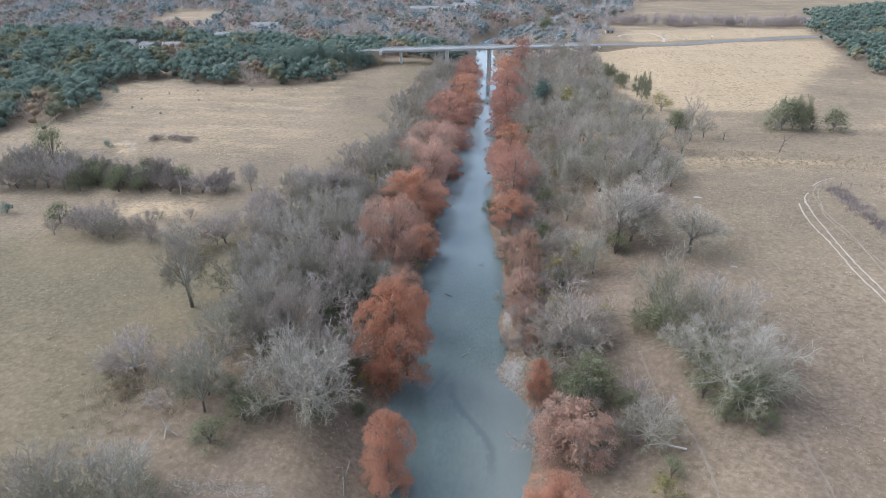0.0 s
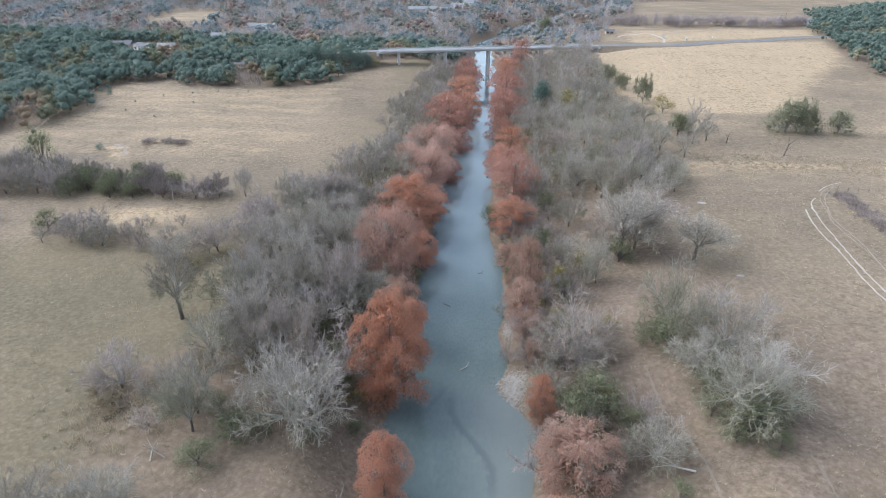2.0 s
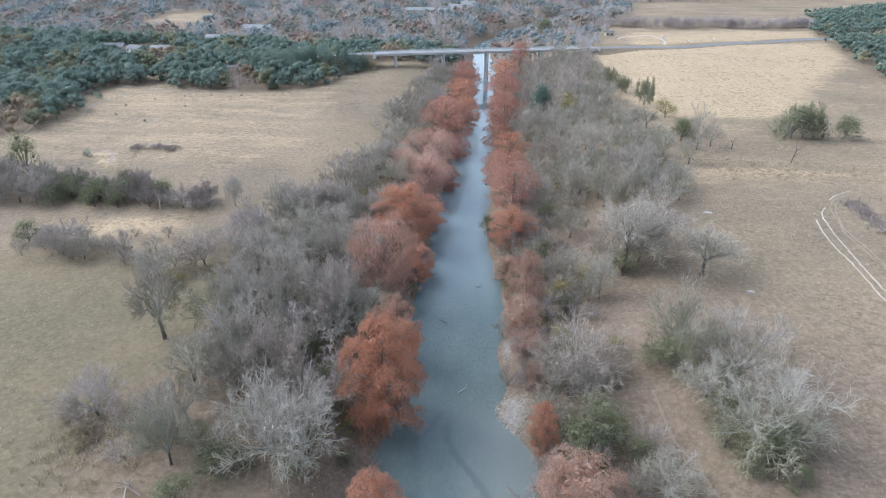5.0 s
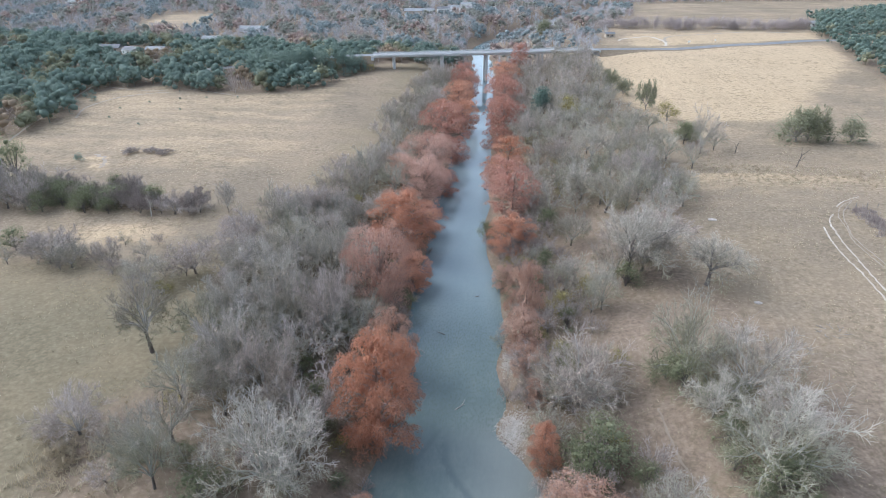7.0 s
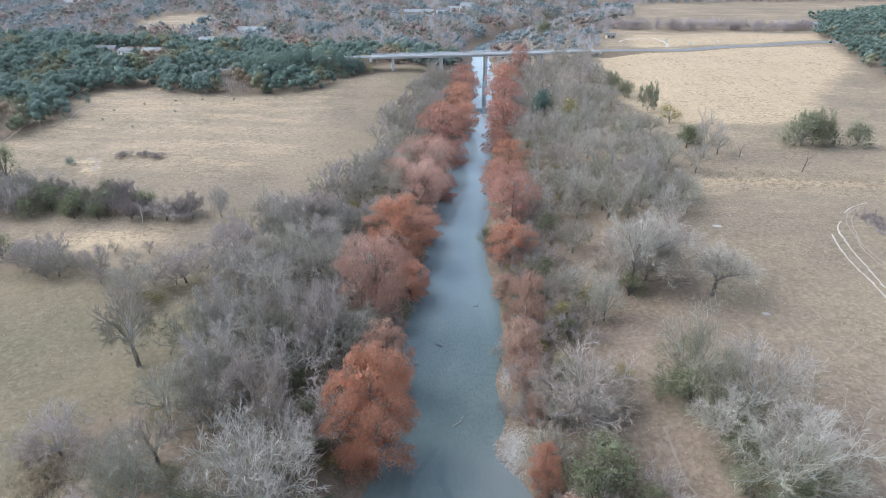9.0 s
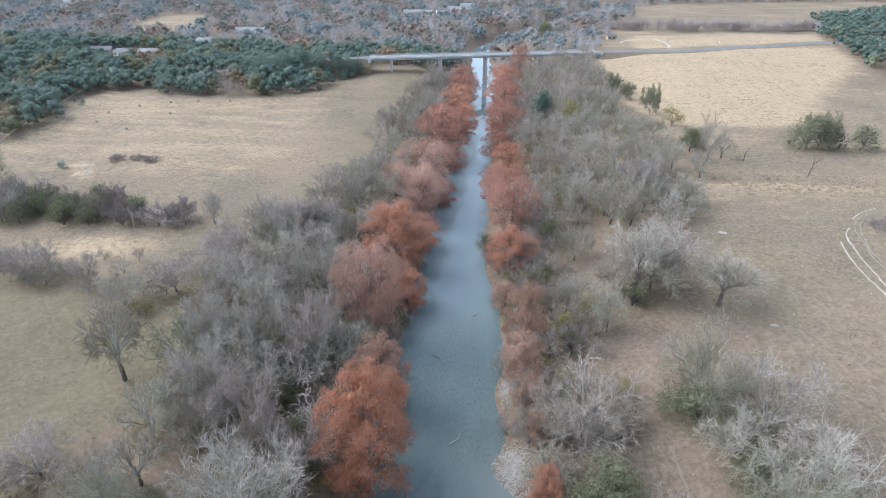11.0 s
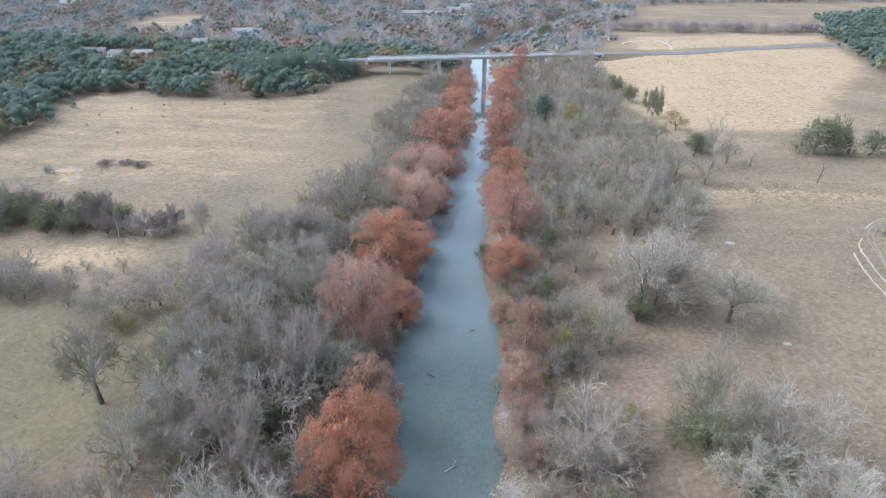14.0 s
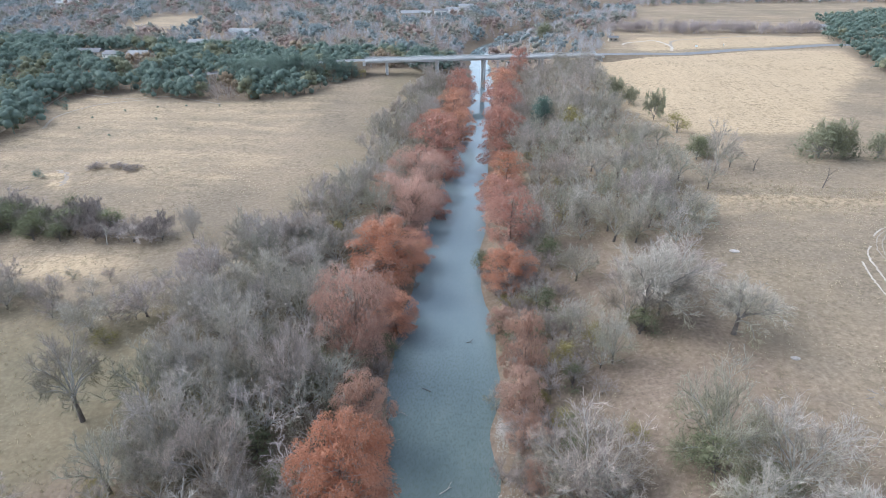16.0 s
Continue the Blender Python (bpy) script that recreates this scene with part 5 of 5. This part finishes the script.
def utility_pole(x, y, height):
    ob = tagged(new("utility_pole"), "tall wooden utility pole with a crossarm", "pole", "utility poles")
    ob.location = (x, y, float(ground(x, y)) - 0.5)
    bm = bmesh.new()
    bmesh.ops.create_cone(bm, cap_ends=True, segments=8, radius1=0.18, radius2=0.11, depth=height, matrix=Matrix.Translation((0, 0, height / 2)))
    part("pole", bm, POST_WOOD, ob)
    bm = bmesh.new()
    box(bm, (0, 0, height - 0.8), (2.4, 0.12, 0.14))
    part("crossarm", bm, POST_WOOD, ob)


for x, y in ((164, 606), (209, 601), (248, 616), (-283, 418), (-60, 470), (300, 660)):
    utility_pole(x, y, 12.0)


# ---------------------------------------------------------------- dead wood, stones, grass
def dead_limb(name, at, height, tilt, turn, seed, label, category, wood=None, forks=4, lift=0.0):
    """A bare broken trunk with a few forking limbs, in one mesh."""
    rng = np.random.default_rng(seed)
    way = np.array([[math.sin(radians(tilt)) * math.cos(radians(turn)), math.sin(radians(tilt)) * math.sin(radians(turn)), math.cos(radians(tilt))]])
    x, y = at
    p0 = np.array([[x, y, max(float(ground(x, y)), 0.0) - 0.25 + lift]])
    r = np.array([0.014 * height + 0.05])
    p1 = p0 + way * height * 0.55
    pieces = [tubes(p0, p1, r * 1.25, r * 0.8, 7)]
    base, tip, w, ln, rad = grow(rng, p1, way, np.array([height * 0.55]), r, forks, 36, 0.75, 0.05, 0.3, 0.5)
    pieces.append(tubes(base, tip, rad * 1.2, rad * 0.5, 5))
    base, tip, w, ln, rad = grow(rng, tip, w, ln, rad, 3, 44, 0.6, 0.03, 0.3, 0.4)
    pieces.append(spikes(base, tip, np.maximum(rad, 0.03)))
    v, t = joined(pieces)
    return tagged(new(name, mesh_of(name, v, t, wood or DEAD_WOOD, True)), label, category)


dead_limb("dead_snag", (-109.3, 185), 7.5, 6, 60, 1, "bleached white dead snag beside dark brush", "dead tree")
dead_limb("dead_snag", (105.4, 238), 8.5, 24, 40, 2, "leaning dark dead snag on a terrace edge", "dead tree", BARK_DARK)
dead_limb("dead_stump", (90.8, 257.6), 6.0, 3, 0, 3, "thin broken dead trunk in pasture", "dead tree", BARK_DARK, 2)
dead_limb("fallen_tree", (-55.0, 76.5), 5.5, 84, 155, 4, "bleached fallen tree with forked limbs in brush", "fallen tree", POST_WOOD, 4, 0.9)
dead_limb("fallen_tree", (-57.5, 76.0), 4.5, 60, 100, 14, "bleached fallen limb in brush", "fallen tree", None, 3, 0.3)
dead_limb("dead_tree", (-23.7, 70.5), 8.0, 3, 0, 5, "broken grey hollow trunk near the cypress", "dead tree", BARK_GREY, 2)
dead_limb("fallen_tree", (33.5, 81.3), 8.0, 86, 172, 6, "bleached fallen trunk at the thicket's edge", "fallen tree", None, 3, 0.6)
dead_limb("driftwood", (-12.0, 139.8), 2.4, 80, 160, 7, "dark driftwood branch snagged in the river", "driftwood", BARK_DARK, 3, 0.35)
dead_limb("driftwood", (-7.4, 113.6), 3.0, 83, 40, 8, "pale driftwood branch snagged in the river", "driftwood", None, 2, 0.3)
dead_limb("driftwood", (-5.6, 158.2), 1.8, 80, 10, 9, "dark driftwood branch snagged in the river", "driftwood", BARK_DARK, 2, 0.3)
dead_limb("driftwood", (-18.6, 132.0), 3.2, 78, 20, 10, "grey driftwood branch at the water's edge", "driftwood", BARK_GREY, 3, 0.4)
dead_limb("fallen_log", (16.6, 108.8), 4.5, 80, 205, 21, "pale fallen log under a bare tree", "log", None, 1, 0.5)
for k in range(5):
    dead_limb("arching_limb", (-40.5 + 0.9 * k, 121 + 0.3 * k), 6.5, 40 + 6 * k, -30 - 22 * k, 31 + k, "bleached limb arching out of the thicket", "branch", None, 2, 0.4)
for k in range(7):
    dead_limb("brush_pile_branch", (70.7 + 1.6 * math.cos(k * 0.9), 132.7 + 1.3 * math.sin(k * 0.9)), 2.6, 82, 50 + 51.5 * k, 41 + k, "pale dry branch in a small brush pile", "branch", POST_WOOD, 4, 0.15)
dead_limb("driftwood", (-117, 150), 4.5, 75, 100, 11, "dark fallen branches in pasture", "driftwood", BARK_DARK, 4, 0.5)

bm = bmesh.new()
bmesh.ops.create_icosphere(bm, subdivisions=2, radius=0.55, matrix=Matrix.Translation((-5.6, 238.5, 0.1)) @ Matrix.Diagonal((1.1, 0.8, 0.8, 1)))
for v in bm.verts:
    v.co += 0.12 * noise.noise_vector(v.co * 1.7)
me = bpy.data.meshes.new("river_rock")
bm.to_mesh(me)
bm.free()
me.materials.append(DARK_STONE)
tagged(new("river_rock", me), "dark wet rock standing in the river", "rock")


def scattered(name, pts, make, material, label, category):
    v, t = make(pts)
    tagged(new(name, mesh_of(name, v, t, material)), label, category, kind="stuff")


grng = np.random.default_rng(21)


def tuft_mesh(pts, height, blades, fine):
    base = np.column_stack([pts, ground(pts[:, 0], pts[:, 1]) - 0.05])
    pick = np.repeat(np.arange(len(pts)), blades)
    k = len(pick)
    p0 = base[pick] + grng.normal(0, height * 0.35, (k, 3)) * np.array([1, 1, 0])
    p1 = p0 + np.column_stack([grng.normal(0, height * 0.45, (k, 2)), height * grng.uniform(0.5, 1.2, k)])
    return spikes(p0, p1, np.full(k, fine))


near = np.column_stack([grng.uniform(-150, 125, 26000), grng.uniform(55, 260, 26000)])
open_land = (bank(near[:, 0], near[:, 1])[0] > 6) & (np.abs(near[:, 0]) < 0.72 * near[:, 1] + 25)
clump = np.sin(near[:, 0] * 0.21 + 1) * np.sin(near[:, 1] * 0.17) + grng.normal(0, 0.5, len(near))
near = near[open_land & (clump > 0.1)]
scattered("grass_tufts", near, lambda p: tuft_mesh(p, 0.42, 3, 0.08), STRAW, "tufts of dry winter grass over the pasture", "grass")
terr = np.column_stack([grng.uniform(50, 150, 1300), grng.normal(0, 6, 1300)])
terr[:, 1] += 236 - 0.10 * (terr[:, 0] - 90) - 8 * np.abs(grng.normal(0, 1, len(terr)))
scattered("terrace_grass", terr, lambda p: tuft_mesh(p, 0.55, 5, 0.10), STRAW, "long dry grass along a terrace edge", "grass")
sedge = np.column_stack([grng.normal(-70, 5, 160), grng.normal(86, 6, 160)])
scattered("bluestem_clumps", sedge, lambda p: tuft_mesh(p, 1.0, 12, 0.06), STRAW, "clumps of russet bunch grass", "grass")
brush = np.column_stack([106.5 + grng.normal(0, 1.6, 420), grng.uniform(130, 198, 420)])
scattered("brush_row", brush, lambda p: tuft_mesh(p, 1.1, 10, 0.09), TWIG_BROWN, "row of low brown brush beside a track", "brush")


def stones_mesh(pts, size):
    k = len(pts)
    base = np.column_stack([pts, np.maximum(ground(pts[:, 0], pts[:, 1]), -0.1) + 0.05])
    one = np.array([[1, 0, 0], [0, 1, 0], [-1, 0, 0], [0, -1, 0], [0, 0, 1], [0, 0, -1.0]])
    v = base[:, None] + one[None] * (size * grng.uniform(0.4, 1.4, (k, 1, 1))) * grng.uniform(0.6, 1.2, (k, 6, 1)) * np.array([1, 1, 0.55])
    f = np.array([[0, 1, 4], [1, 2, 4], [2, 3, 4], [3, 0, 4], [1, 0, 5], [2, 1, 5], [3, 2, 5], [0, 3, 5]])
    return v.reshape(-1, 3), (f[None] + (np.arange(k) * 6)[:, None, None]).reshape(-1, 3)


shingle = np.column_stack([grng.uniform(-52, -34, 900), grng.normal(66.6, 0.9, 900)])
scattered("gravel_bar", shingle, lambda p: stones_mesh(p, 0.1), STONE, "narrow strip of pale gravel in rough grass", "stones")
bars = np.concatenate([np.column_stack([grng.normal(4.2, 1.5, 2600), grng.normal(107.3, 3.0, 2600)]), np.column_stack([grng.normal(3.4, 0.9, 1000), grng.normal(129.5, 3.0, 1000)])])
bars = bars[ground(bars[:, 0], bars[:, 1]) > -0.25]
scattered("gravel_bar", bars, lambda p: stones_mesh(p, 0.15), STONE, "pale cobbles and gravel on the banks", "stones")


def fence_post(x, y):
    ob = tagged(new("fence_post"), "short grey wooden fence post in pasture", "fence post", "fence posts by the track")
    ob.location = (x, y, float(ground(x, y)) - 0.3)
    bm = bmesh.new()
    bmesh.ops.create_cone(bm, cap_ends=True, segments=7, radius1=0.11, radius2=0.09, depth=1.8, matrix=Matrix.Translation((0, 0, 0.9)))
    part("post", bm, POST_WOOD, ob)


for k in range(9):
    fence_post(107 + 3.2 * k, 199.4 + 0.1 * k)


def roadside_sign(x, y, tall, wide):
    ob = tagged(new("road_sign"), "small white sign on a post beside the highway", "sign", "signs beside the highway")
    ob.location = (x, y, float(ground(x, y)) - 0.2)
    bm = bmesh.new()
    bmesh.ops.create_cone(bm, cap_ends=True, segments=8, radius1=0.09, radius2=0.09, depth=tall, matrix=Matrix.Translation((0, 0, tall / 2)))
    part("post", bm, POST_WOOD, ob)
    bm = bmesh.new()
    box(bm, (0, -0.12, tall - 0.6), (wide, 0.06, 1.2))
    part("board", bevelled(bm, 0.01), WHITE_WALL, ob, "plain white board")


roadside_sign(135.5, 507, 3.4, 1.8)
roadside_sign(157, 516, 3.0, 0.8)


def pale_slab(x, y, size, seed):
    """A flat worn stone that lies in the grass."""
    bm = bmesh.new()
    bmesh.ops.create_icosphere(bm, subdivisions=2, radius=1.0)
    for v in bm.verts:
        v.co = Vector((v.co.x * size, v.co.y * size * 0.7, v.co.z * 0.22)) + 0.16 * noise.noise_vector(v.co * 1.9 + Vector((seed, 0, 0)))
    me = bpy.data.meshes.new("flat_stone")
    bm.to_mesh(me)
    bm.free()
    me.materials.append(STONE)
    ob = tagged(new("flat_stone", me), "flat pale stone lying in dry pasture", "stone", "pale stones in the pasture")
    ob.location = (x, y, float(ground(x, y)) + 0.05)


pale_slab(63.1, 190.6, 1.5, 3)
pale_slab(60.2, 144.5, 1.0, 5)
